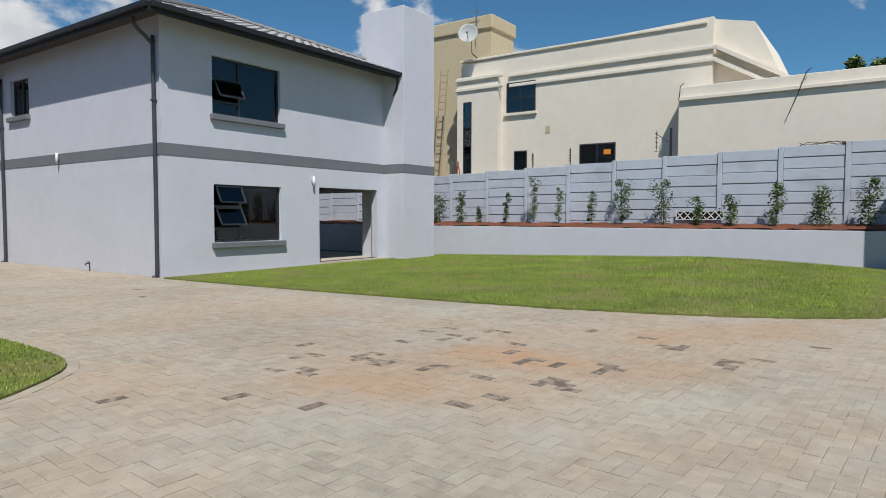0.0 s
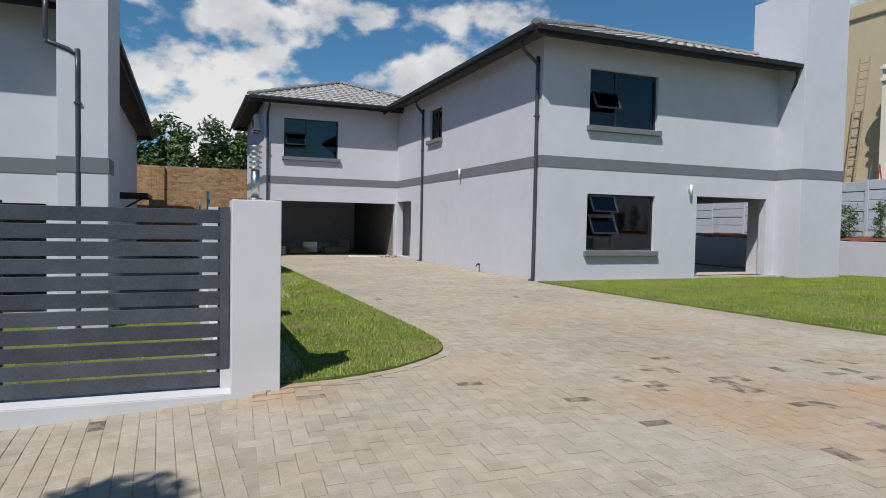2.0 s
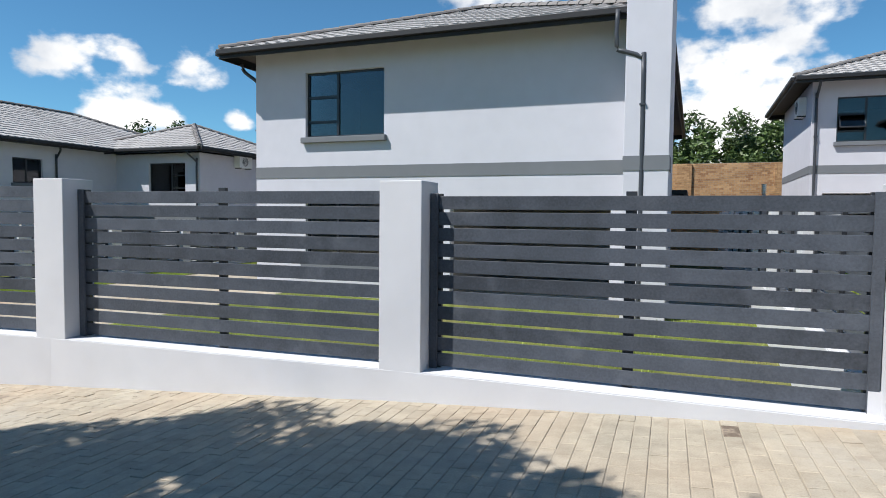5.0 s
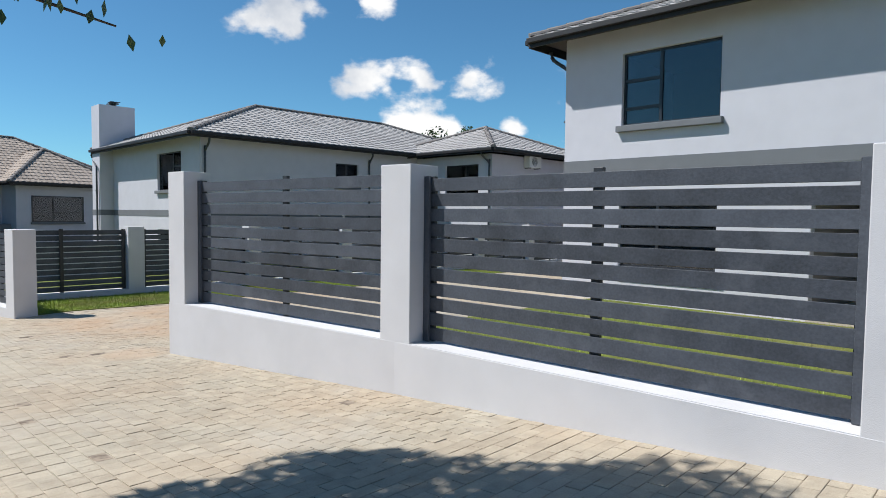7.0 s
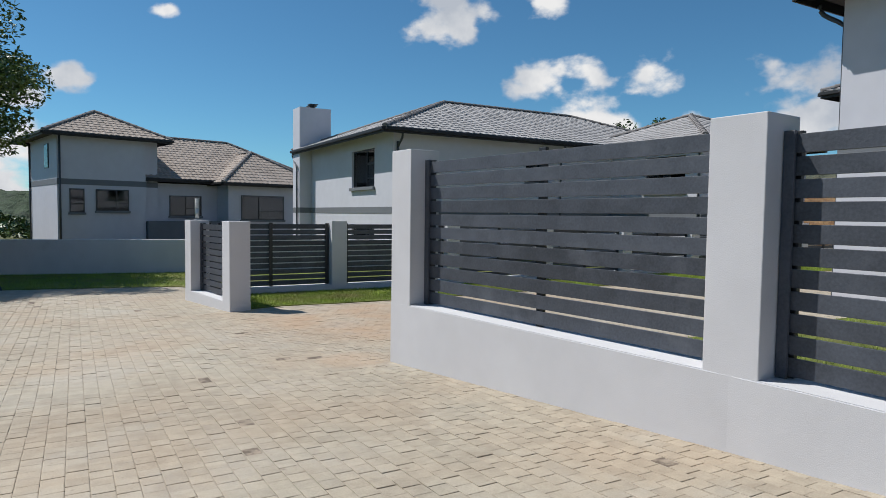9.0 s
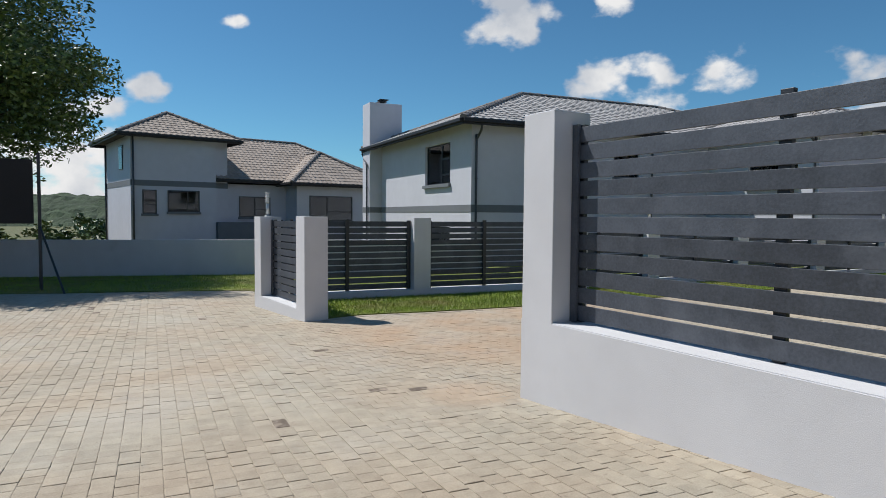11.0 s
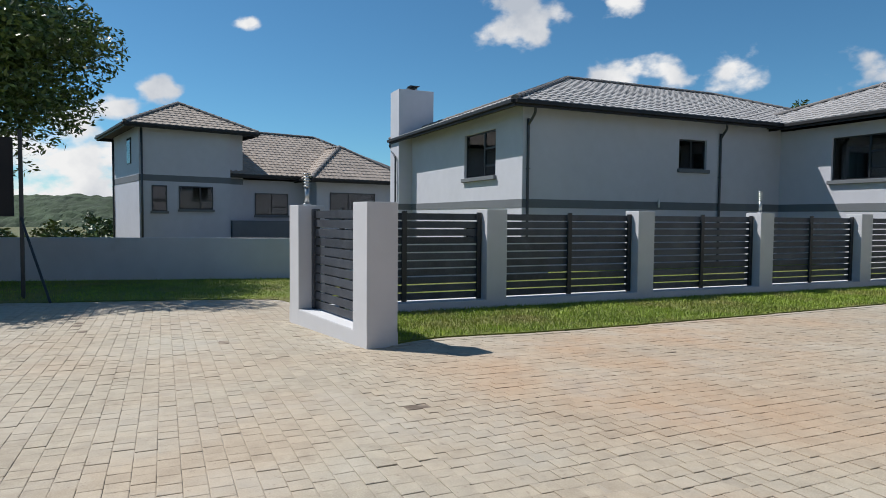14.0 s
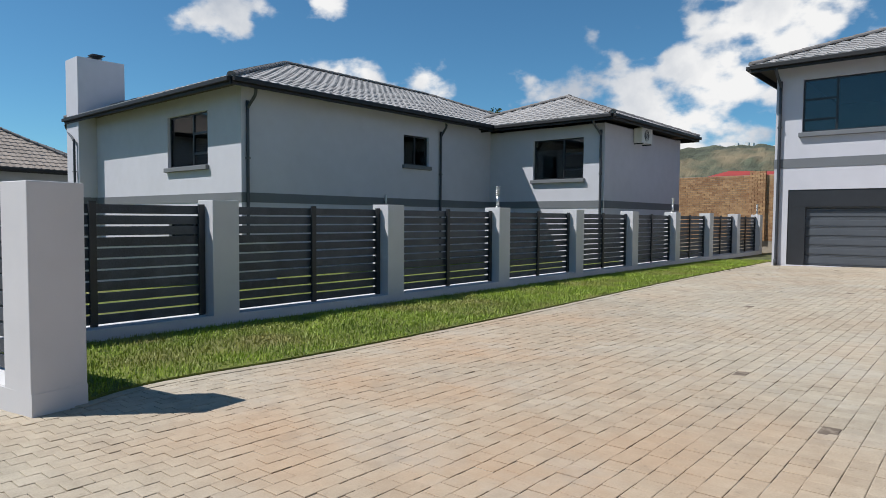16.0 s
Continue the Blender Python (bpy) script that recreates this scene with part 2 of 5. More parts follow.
BARK = mat("bark", (0.10, 0.075, 0.055), 0.95, 0.3, 12, 80, 1.0, bumpd=0.02)
LEAF = mat("leaf", (0.075, 0.115, 0.026), 0.5, 0.3, 3.0, 30, 0.1, rnd=0.7, dark=(0.022, 0.042, 0.010))
LEAF3 = mat("fresh_leaf", (0.105, 0.15, 0.030), 0.45, 0.3, 1.2, 30, 0.1, rnd=0.8, dark=(0.030, 0.055, 0.012))
LEAF2 = mat("yellow_leaf", (0.12, 0.14, 0.02), 0.5, 0.3, 3.0, 30, 0.1, rnd=0.6)
HILL = mat("hill_bush", (0.085, 0.092, 0.060), 0.95, 0.4, 0.12, 1.2, 1.0, bumpd=0.6, coarse=0.02, stain=((0.21, 0.165, 0.10), 0.035, 0.44, 0.58))
WOODED = mat("wooded_hill", (0.045, 0.070, 0.032), 0.95, 0.4, 0.12, 1.2, 1.0, bumpd=0.6, coarse=0.02)
CHROME = mat("brushed_steel", (0.55, 0.55, 0.54), 0.3, 0.08, 20, 200, 0.1, metal=1.0)
WHITE = mat("white_plastic", (0.72, 0.72, 0.70), 0.5, 0.05, 6, 90, 0.1)
REDROOF = mat("red_sheet", (0.36, 0.05, 0.035), 0.5, 0.12, 3, 60, 0.2)
BLUEROOF = mat("blue_sheet", (0.06, 0.09, 0.20), 0.4, 0.12, 3, 60, 0.2)
DOORPANEL = mat("garage_door_paint", (0.075, 0.085, 0.10), 0.45, 0.08, 4, 90, 0.1)
TIMBER = mat("bare_timber", (0.40, 0.28, 0.16), 0.8, 0.2, 6, 60, 0.3)
ORANGE = mat("orange_card", (0.8, 0.25, 0.02), 0.6, 0.05, 6, 60, 0.05)
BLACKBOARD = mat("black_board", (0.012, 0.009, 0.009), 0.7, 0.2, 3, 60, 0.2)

GLASS = bpy.data.materials.new("window_glass")
GLASS.use_nodes = True
gn, gl = GLASS.node_tree.nodes, GLASS.node_tree.links
gn.remove(gn["Principled BSDF"])
gt = gn.new("ShaderNodeBsdfTransparent")
gt.inputs["Color"].default_value = (0.55, 0.58, 0.60, 1)
gg = gn.new("ShaderNodeBsdfGlossy")
gg.inputs["Roughness"].default_value = 0.02
gf = gn.new("ShaderNodeFresnel")
gf.inputs["IOR"].default_value = 1.75
gm = gn.new("ShaderNodeMixShader")
gl.new(gf.outputs[0], gm.inputs["Fac"])
gl.new(gt.outputs[0], gm.inputs[1])
gl.new(gg.outputs[0], gm.inputs[2])
gl.new(gm.outputs[0], gn["Material Output"].inputs["Surface"])


# ---------------------------------------------------------------- mesh helpers
def thing(name, loc=(0, 0, 0), label="", category="", group="", kind="", rz=0.0):
    e = new(name)
    e.matrix_world = pose(*loc, 0, 0, rz)
    return tagged(e, label, category, group, kind)


def part(name, bm, material, parent=None, label="", kind="", m=None, smooth=False):
    me = bpy.data.meshes.new(name)
    bm.to_mesh(me)
    bm.free()
    me.materials.append(material)
    if smooth:
        for f in me.polygons:
            f.use_smooth = True
    ob = new(name, me)
    if parent:
        ob.parent = parent
    if m is not None:
        ob.matrix_basis = m
    return tagged(ob, label, kind=kind)


def mesh_np(name, verts, faces, material, parent=None, label="", category="", kind=""):
    me = bpy.data.meshes.new(name)
    me.from_pydata([tuple(v) for v in verts], [], faces)
    me.materials.append(material)
    ob = new(name, me)
    if parent:
        ob.parent = parent
    return tagged(ob, label, category, kind=kind)


def box(bm, x0, x1, y0, y1, z0, z1, m=None):
    x0, x1 = sorted((x0, x1))
    y0, y1 = sorted((y0, y1))
    z0, z1 = sorted((z0, z1))
    co = [(x, y, z) for x in (x0, x1) for y in (y0, y1) for z in (z0, z1)]
    if m is not None:
        co = [m @ Vector(c) for c in co]
    v = [bm.verts.new(c) for c in co]
    for f in ((0, 1, 3, 2), (4, 6, 7, 5), (0, 4, 5, 1), (2, 3, 7, 6), (0, 2, 6, 4), (1, 5, 7, 3)):
        bm.faces.new([v[i] for i in f])
    return v


def boxes(*lists, bevel=0.0):
    bm = bmesh.new()
    for b in lists:
        box(bm, *b)
    if bevel:
        bmesh.ops.bevel(bm, geom=bm.edges[:], offset=bevel, segments=2, affect="EDGES", profile=0.5)
    return bm


def tube(bm, pts, r, n=10, r_end=None, cap=True):
    """A round bar along a line of points."""
    pts = [Vector(p) for p in pts]
    rings = []
    for i, p in enumerate(pts):
        d = (pts[min(i + 1, len(pts) - 1)] - pts[max(i - 1, 0)]).normalized()
        a = d.orthogonal().normalized() if abs(d.z) < 0.95 else Vector((1, 0, 0)).cross(d).normalized()
        if abs(d.z) < 0.95:
            a = d.cross(Vector((0, 0, 1))).normalized()
        b = d.cross(a).normalized()
        rr = r if r_end is None else r + (r_end - r) * i / (len(pts) - 1)
        rings.append([bm.verts.new(p + rr * (math.cos(t) * a + math.sin(t) * b)) for t in [2 * math.pi * k / n for k in range(n)]])
    for q, s in zip(rings, rings[1:]):
        for k in range(n):
            bm.faces.new((q[k], q[(k + 1) % n], s[(k + 1) % n], s[k]))
    if cap:
        bm.faces.new(rings[0][::-1])
        bm.faces.new(rings[-1])
    return bm


def wall_mesh(axis, at, thick, a0, a1, z0, z1, holes):
    """One closed mesh of a wall with openings, on a grid of shared corners."""
    us = sorted({a0, a1, *[h[0] for h in holes], *[h[1] for h in holes]})
    zs = sorted({z0, z1, *[max(z0, h[2]) for h in holes], *[min(z1, h[3]) for h in holes]})
    full = {(i, j) for i in range(len(us) - 1) for j in range(len(zs) - 1)
            if not any(h[0] < (us[i] + us[i + 1]) / 2 < h[1] and h[2] < (zs[j] + zs[j + 1]) / 2 < h[3] for h in holes)}
    bm, made = bmesh.new(), {}

    def v(i, j, k):
        if (i, j, k) not in made:
            d = at + thick * k
            made[(i, j, k)] = bm.verts.new((us[i], d, zs[j]) if axis == "x" else (d, us[i], zs[j]))
        return made[(i, j, k)]

    for i, j in full:
        for k in (0, 1):
            bm.faces.new((v(i, j, k), v(i + 1, j, k), v(i + 1, j + 1, k), v(i, j + 1, k)))
        for (di, dj), (p, q) in (((-1, 0), ((i, j), (i, j + 1))), ((1, 0), ((i + 1, j), (i + 1, j + 1))), ((0, -1), ((i, j), (i + 1, j))), ((0, 1), ((i, j + 1), (i + 1, j + 1)))):
            if (i + di, j + dj) not in full:
                bm.faces.new((v(*p, 0), v(*q, 0), v(*q, 1), v(*p, 1)))
    return fix(bm)


def fix(bm):
    bmesh.ops.recalc_face_normals(bm, faces=bm.faces[:])
    return bm


# ---------------------------------------------------------------- the ground
def road_z(x):
    """The road falls to the left."""
    return float(np.interp(x, [-60, -24, -17.3, -14.5, -9.66, -5.8, -2.2, 1.4, 3.0, 40], [-1.3, -0.95, -0.86, -0.80, -0.70, -0.51, -0.29, -0.06, -0.02, 0.25]))


def lot_z(x, y):
    if x > 1.25:
        return float(np.interp(y, [7, 14, 27, 60], [-0.02, -0.01, 0.0, 0.3])) + max(0, min(0.35, (x - 10) * 0.045)) * max(0, min(1, (15 - y) / 12))
    if x > -17.3:
        return float(np.interp(x, [-17.3, -9.5], [-0.84, -0.66]))
    return float(np.interp(x, [-40, -26, -17.4], [-1.15, -0.96, -0.90]))


def fence_y(x):
    return float(np.interp(x, [-9.66, -5.86, -2.19, 1.25], [6.47, 6.92, 7.09, 7.07]))


def ground_z(x, y):
    if x > 1.25:
        k = max(0, min(1, (y - 2) / 4)) * max(0, min(1, (x - 1.25) / 1.6), min(1, (y - 6.7) / 0.4))
    elif x > -9.55:
        k = 1.0 if y > fence_y(x) else 0.0
    else:
        k = max(0, min(1, (y - 6.3 + 1.5 * min(1, (-9.55 - x) / 2.5)) / 1.2)) if x > -17.3 else max(0, min(1, (y - 5.5) / 0.3))
    return (1 - k) * road_z(x) + k * lot_z(x, y)


def ground_sheet():
    xs = sorted({*np.arange(-34, 24.01, 0.5), 1.24, 1.26, -9.54, -9.56, *[-3000, -1200, -500, -200, -100, -60, -45, 32, 60, 120, 250, 600, 1500, 3000]})
    ys = sorted({*np.arange(-6, 36.01, 0.5), *np.arange(6.4, 7.2, 0.04), *[-3000, -1000, -300, -100, -40, -15, 45, 70, 120, 250, 600, 1500, 3000]})
    vs, fs = [], []
    for y in ys:
        for x in xs:
            z = ground_z(x, y) + 0.001
            far = max(abs(x) - 60, abs(y) - 60, 0)
            vs.append((x, y, z - min(far * 0.02, 6)))
    n = len(xs)
    for j in range(len(ys) - 1):
        for i in range(n - 1):
            a = j * n + i
            fs.append((a, a + 1, a + n + 1, a + n))
    ob = mesh_np("ground", vs, fs, JOINT, None, "sandy ground under the paving", "ground", kind="structure")
    ob.data.materials.append(VELD)
    # the unseen ground south of the road is dark to lessen bounced light
    for f in ob.data.polygons:
        if f.center.y < -3.6 or f.center.x < -20.5 or f.center.x > 18 or f.center.y > 27:
            f.material_index = 1
    return ob


ground = ground_sheet()


def inside(poly, x, y):
    c = False
    for (x0, y0), (x1, y1) in zip(poly, poly[1:] + poly[:1]):
        if (y0 > y) != (y1 > y) and x < (x1 - x0) * (y - y0) / (y1 - y0) + x0:
            c = not c
    return c


def smooth_line(pts, n=6):
    """A rounded line through points."""
    out = []
    for i in range(len(pts) - 1):
        p0, p1, p2, p3 = pts[max(i - 1, 0)], pts[i], pts[i + 1], pts[min(i + 2, len(pts) - 1)]
        for k in range(n):
            t = k / n
            out.append(tuple(0.5 * (2 * b + (c - a) * t + (2 * a - 5 * b + 4 * c - d) * t * t + (3 * b - a - 3 * c + d) * t ** 3) for a, b, c, d in zip(p0, p1, p2, p3)))
    return out + [tuple(pts[-1])]


STRIP_B = smooth_line([(1.42, 7.0), (2.1, 7.08), (2.7, 7.4), (3.2, 7.95), (3.34, 8.9), (3.34, 11.7), (3.3, 15.7), (3.25, 21.0), (3.3, 26.0)])
LAWN_B = smooth_line([(8.2, 14.0), (8.44, 10.9), (8.7, 8.5), (8.95, 6.5), (9.35, 4.25), (9.8, 2.9), (10.5, 1.85), (12.0, 0.6), (15, -1), (18.4, -2.2)])
STRIP_D = smooth_line([(-14.55, 5.95), (-14.72, 6.6), (-14.6, 8.3), (-14.7, 12), (-15.05, 18.5), (-15.2, 25.0), (-15.25, 26.8)])
VERGE = smooth_line([(-16.95, 5.68), (-18.2, 5.72), (-19.55, 5.5), (-20.1, 4.0), (-20.5, 2.2), (-21.1, 0.0), (-21.9, -2.5), (-22.8, -6)])
lawns = {
    "lawn_strip_b": STRIP_B + [(1.25, 26.0), (1.25, 7.0)],
    "lawn_b": LAWN_B + [(18.45, 14.6), (8.2, 14.6)],
    "lawn_c": [(-8.9, 7.3), (1.0, 7.3), (1.0, 14.9), (-8.9, 14.9)],
    "lawn_strip_d": STRIP_D + [(-16.96, 26.8), (-16.96, 5.9)],
    "lawn_verge": VERGE + [(-26.7, -6), (-25.45, 0.0), (-24.05, 6.3), (-23.95, 6.59), (-16.95, 6.59)],
    "lawn_d": [(-24.5, 6.6), (-17.5, 6.6), (-17.5, 26), (-20.3, 26), (-20.3, 25), (-24.8, 25), (-24.8, 13.5), (-33, 13.5), (-33, 6.6)],
}


def lawn(name, poly):
    """A raised bed of turf with a rough edge."""
    step = 0.25
    x0, x1 = min(p[0] for p in poly), max(p[0] for p in poly)
    y0, y1 = min(p[1] for p in poly), max(p[1] for p in poly)
    bm = bmesh.new()
    top = [bm.verts.new((x, y, ground_z(x, y) + 0.028)) for x, y in poly]
    f = bm.faces.new(top)
    ret = bmesh.ops.extrude_face_region(bm, geom=[f])
    for v in ret["geom"]:
        if isinstance(v, bmesh.types.BMVert):
            v.co.z -= 0.09
    bmesh.ops.recalc_face_normals(bm, faces=bm.faces[:])
    for k in np.arange(x0 + 0.5, x1, 1.0):
        bmesh.ops.bisect_plane(bm, geom=bm.verts[:] + bm.edges[:] + bm.faces[:], plane_co=(k, 0, 0), plane_no=(1, 0, 0))
    for k in np.arange(y0 + 0.5, y1, 1.0):
        bmesh.ops.bisect_plane(bm, geom=bm.verts[:] + bm.edges[:] + bm.faces[:], plane_co=(0, k, 0), plane_no=(0, 1, 0))
    for v in bm.verts:
        low = v.co.z < ground_z(v.co.x, v.co.y) - 0.02
        v.co.z = ground_z(v.co.x, v.co.y) + (-0.06 if low and (abs(v.normal.z) < 0.99 or v.normal.z < 0) else 0.028)
    return part(name, bm, TURF, None, "green mown lawn turf", "structure")


for k, v in lawns.items():
    lawn(k, v)


def grass(name, poly, density, h, seed, near=None):
    """Blades of grass, thinner far away."""
    rng = np.random.default_rng(seed)
    x0, x1 = min(p[0] for p in poly), max(p[0] for p in poly)
    y0, y1 = min(p[1] for p in poly), max(p[1] for p in poly)
    n = int((x1 - x0) * (y1 - y0) * density)
    vs, fs = [], []
    px, py = rng.uniform(x0, x1, n), rng.uniform(y0, y1, n)
    hh, aa, ll, ww = rng.uniform(0.5, 1.3, n) * h, rng.uniform(0, 6.283, n), rng.normal(0, 0.5, n), rng.uniform(0.004, 0.008, n)
    for i in range(n):
        x, y = px[i], py[i]
        if not inside(poly, x, y):
            continue
        z = ground_z(x, y) + 0.022
        dx, dy = math.cos(aa[i]) * ww[i], math.sin(aa[i]) * ww[i]
        lx, ly = -math.sin(aa[i]) * ll[i] * hh[i], math.cos(aa[i]) * ll[i] * hh[i]
        b = len(vs)
        vs += [(x - dx, y - dy, z), (x + dx, y + dy, z), (x + lx, y + ly, z + hh[i])]
        fs.append((b, b + 1, b + 2))
    return mesh_np(name, vs, fs, BLADE, None, "short green grass blades", "grass", kind="stuff")


grass("grass_strip_b", lawns["lawn_strip_b"], 1500, 0.030, 1)
grass("grass_b", lawns["lawn_b"], 1100, 0.032, 2)
grass("grass_strip_d", lawns["lawn_strip_d"], 1700, 0.045, 3)
grass("grass_verge", lawns["lawn_verge"], 500, 0.05, 4)
grass("grass_c", lawns["lawn_c"], 250, 0.05, 5)
grass("grass_d", lawns["lawn_d"], 120, 0.05, 6)


# ---------------------------------------------------------------- houses
def tile_profile(u):
    """Height of the tile across its width: one roll and a flat pan."""
    return 0.030 * (0.5 - 0.5 * math.cos(2 * math.pi * min(1, max(0, u))))


def tile_field(house, faces, parts=0, material=None):
    """faces: (origin, along, up, width at the eave, left closing, right closing, length up). Every tile has its roll and its lip."""
    du, dv = 0.30, 0.36
    vs, fs = [], []
    shared = None
    count = 0
    for o, ua, va, w, kl, kr, length in faces:
        o, ua, va = Vector(o), Vector(ua).normalized(), Vector(va).normalized()
        nrm = ua.cross(va)
        if nrm.z < 0:
            nrm = -nrm
        for j in range(int(math.ceil(length / dv))):
            v0, v1 = j * dv, min((j + 1) * dv, length) + 0.03
            for i in range(int(math.ceil(w / du))):
                u0, u1 = i * du, (i + 1) * du
                a, b = max(u0, kl * v0 - 0.02), min(u1, w - kr * v0 + 0.02)
                if b - a < 0.04:
                    continue
                whole = a == u0 and b == u1 and kl * v1 <= u0 and u1 <= w - kr * v1
                seg = 4
                if whole and count < parts:
                    count += 1
                    if shared is None:
                        tv, tf = [], []
                        for s in range(seg + 1):
                            t = s / seg
                            hh = tile_profile(t)
                            tv += [(t * du, 0, hh - 0.012), (t * du, 0, hh + 0.028), (t * du, dv + 0.03, hh)]
                        for s in range(seg):
                            q = s * 3
                            tf += [(q, q + 3, q + 4, q + 1), (q + 1, q + 4, q + 5, q + 2)]
                        shared = bpy.data.meshes.new("roof_tile")
                        shared.from_pydata(tv, [], tf)
                        shared.materials.append(TILE)
                    ob = new("roof_tile", shared)
                    ob.parent = house
                    side = 1 if ua.cross(va).z > 0 else -1
                    base = o + (ua * u0 if side == 1 else ua * u1) + va * v0
                    ax = ua * side
                    ob.matrix_basis = Matrix.Translation(base) @ Matrix((ax, va, nrm)).transposed().to_4x4()
                    continue
                q0 = len(vs)
                for s in range(seg + 1):
                    u = a + (b - a) * s / seg
                    hh = tile_profile((u - u0) / du)
                    top_u = min(max(u, kl * v1 - 0.02), w - kr * v1 + 0.02)
                    vs.append(o + ua * u + va * v0 + nrm * (hh - 0.012))
                    vs.append(o + ua * u + va * v0 + nrm * (hh + 0.028))
                    vs.append(o + ua * top_u + va * v1 + nrm * hh)
                for s in range(seg):
                    q = q0 + s * 3
                    fs += [(q, q + 3, q + 4, q + 1), (q + 1, q + 4, q + 5, q + 2)]
    ob = mesh_np("roof_tile_field", vs, fs, material or TILE, house, "pale grey weathered concrete roof tiles", kind="stuff")
    return ob


def ridge_caps(house, p, q, r=0.11):
    p, q = Vector(p), Vector(q)
    d = (q - p).normalized()
    side = d.cross(Vector((0, 0, 1))).normalized()
    up = side.cross(d).normalized()
    n = max(1, int((q - p).length / 0.40))
    step = (q - p).length / n
    me = None
    for i in range(n):
        if me is None:
            bm = bmesh.new()
            seg = 6
            rows = []
            for y, rr in ((0, r * 1.12), (step + 0.03, r * 0.92)):
                rows.append([bm.verts.new((rr * math.cos(math.pi * k / seg), y, rr * math.sin(math.pi * k / seg) * 0.8)) for k in range(seg + 1)])
            for k in range(seg):
                bm.faces.new((rows[0][k], rows[1][k], rows[1][k + 1], rows[0][k + 1]))
            bm.faces.new(rows[0])
            me = bpy.data.meshes.new("ridge_tile")
            bm.to_mesh(me)
            bm.free()
            me.materials.append(RIDGE)
        ob = new("ridge_tile", me)
        ob.parent = house
        ob.matrix_basis = Matrix.Translation(p + d * step * i) @ Matrix((side, d, up)).transposed().to_4x4()


PITCH = 0.385


def hip_roof(house, x0, x1, y0, y1, z, along, caps=True, parts=0, skip=(), gutter=True, pitch=PITCH, material=None):
    """A hipped roof over the eaves' rectangle; the ridge runs along 'x' or 'y'. Soffit, fascia, gutter, tiles, caps."""
    half = (x1 - x0) / 2 if along == "y" else (y1 - y0) / 2
    h = half * pitch
    sl = math.hypot(half, h)
    k = half / sl
    if along == "y":
        a, b = Vector(((x0 + x1) / 2, y0 + half, z + h)), Vector(((x0 + x1) / 2, y1 - half, z + h))
    else:
        a, b = Vector((x0 + half, (y0 + y1) / 2, z + h)), Vector((x1 - half, (y0 + y1) / 2, z + h))
    c = [Vector((x0, y0, z)), Vector((x1, y0, z)), Vector((x1, y1, z)), Vector((x0, y1, z))]
    bm = bmesh.new()
    cv = [bm.verts.new(p - Vector((0, 0, 0.02))) for p in c]
    av, bv = bm.verts.new(a - Vector((0, 0, 0.02))), bm.verts.new(b - Vector((0, 0, 0.02)))
    if along == "y":
        for f in ((cv[0], cv[1], av), (cv[1], cv[2], bv, av), (cv[2], cv[3], bv), (cv[3], cv[0], av, bv)):
            bm.faces.new(f)
    else:
        for f in ((cv[0], cv[1], bv, av), (cv[1], cv[2], bv), (cv[2], cv[3], av, bv), (cv[3], cv[0], av)):
            bm.faces.new(f)
    bm.faces.new(cv[::-1])
    part("roof_deck", fix(bm), SOFFIT, house, "dark roof underside")
    faces = []
    full = {"s": ((x0, y0, z), (1, 0, 0), (0, half, h), x1 - x0), "n": ((x0, y1, z), (1, 0, 0), (0, -half, h), x1 - x0),
            "w": ((x0, y0, z), (0, 1, 0), (half, 0, h), y1 - y0), "e": ((x1, y0, z), (0, 1, 0), (-half, 0, h), y1 - y0)}
    for key, (o, u, v, w) in full.items():
        if key not in skip:
            faces.append((o, u, v, w, k, k, sl))
    tile_field(house, faces, parts, material)
    if caps:
        for corner, top in ((c[0], a), (c[1], a if along == "y" else b), (c[2], b), (c[3], b if along == "y" else a)):
            ridge_caps(house, corner + Vector((0, 0, 0.03)), top + Vector((0, 0, 0.04)))
        ridge_caps(house, a + Vector((0, 0, 0.04)), b + Vector((0, 0, 0.04)))
    t = 0.03
    sides = {"s": (x0, x1, y0 - t, y0 + 0.004), "n": (x0, x1, y1 - 0.004, y1 + t), "w": (x0 - t, x0 + 0.004, y0, y1), "e": (x1 - 0.004, x1 + t, y0, y1)}
    for key, (p, q, r, s) in sides.items():
        if key in skip:
            continue
        part("fascia", boxes((p, q, r, s, z - 0.20, z + 0.0), bevel=0.004), GUTTER, house, "dark brown fascia board")
        if gutter:
            g = {"s": (p, q, r - 0.10, r - 0.002), "n": (p, q, s + 0.002, s + 0.10), "w": (p - 0.10, p - 0.002, r, s), "e": (q + 0.002, q + 0.10, r, s)}[key]
            part("gutter", boxes((*g, z - 0.12, z - 0.005), bevel=0.012), GUTTER, house, "dark square gutter")
    return a, b


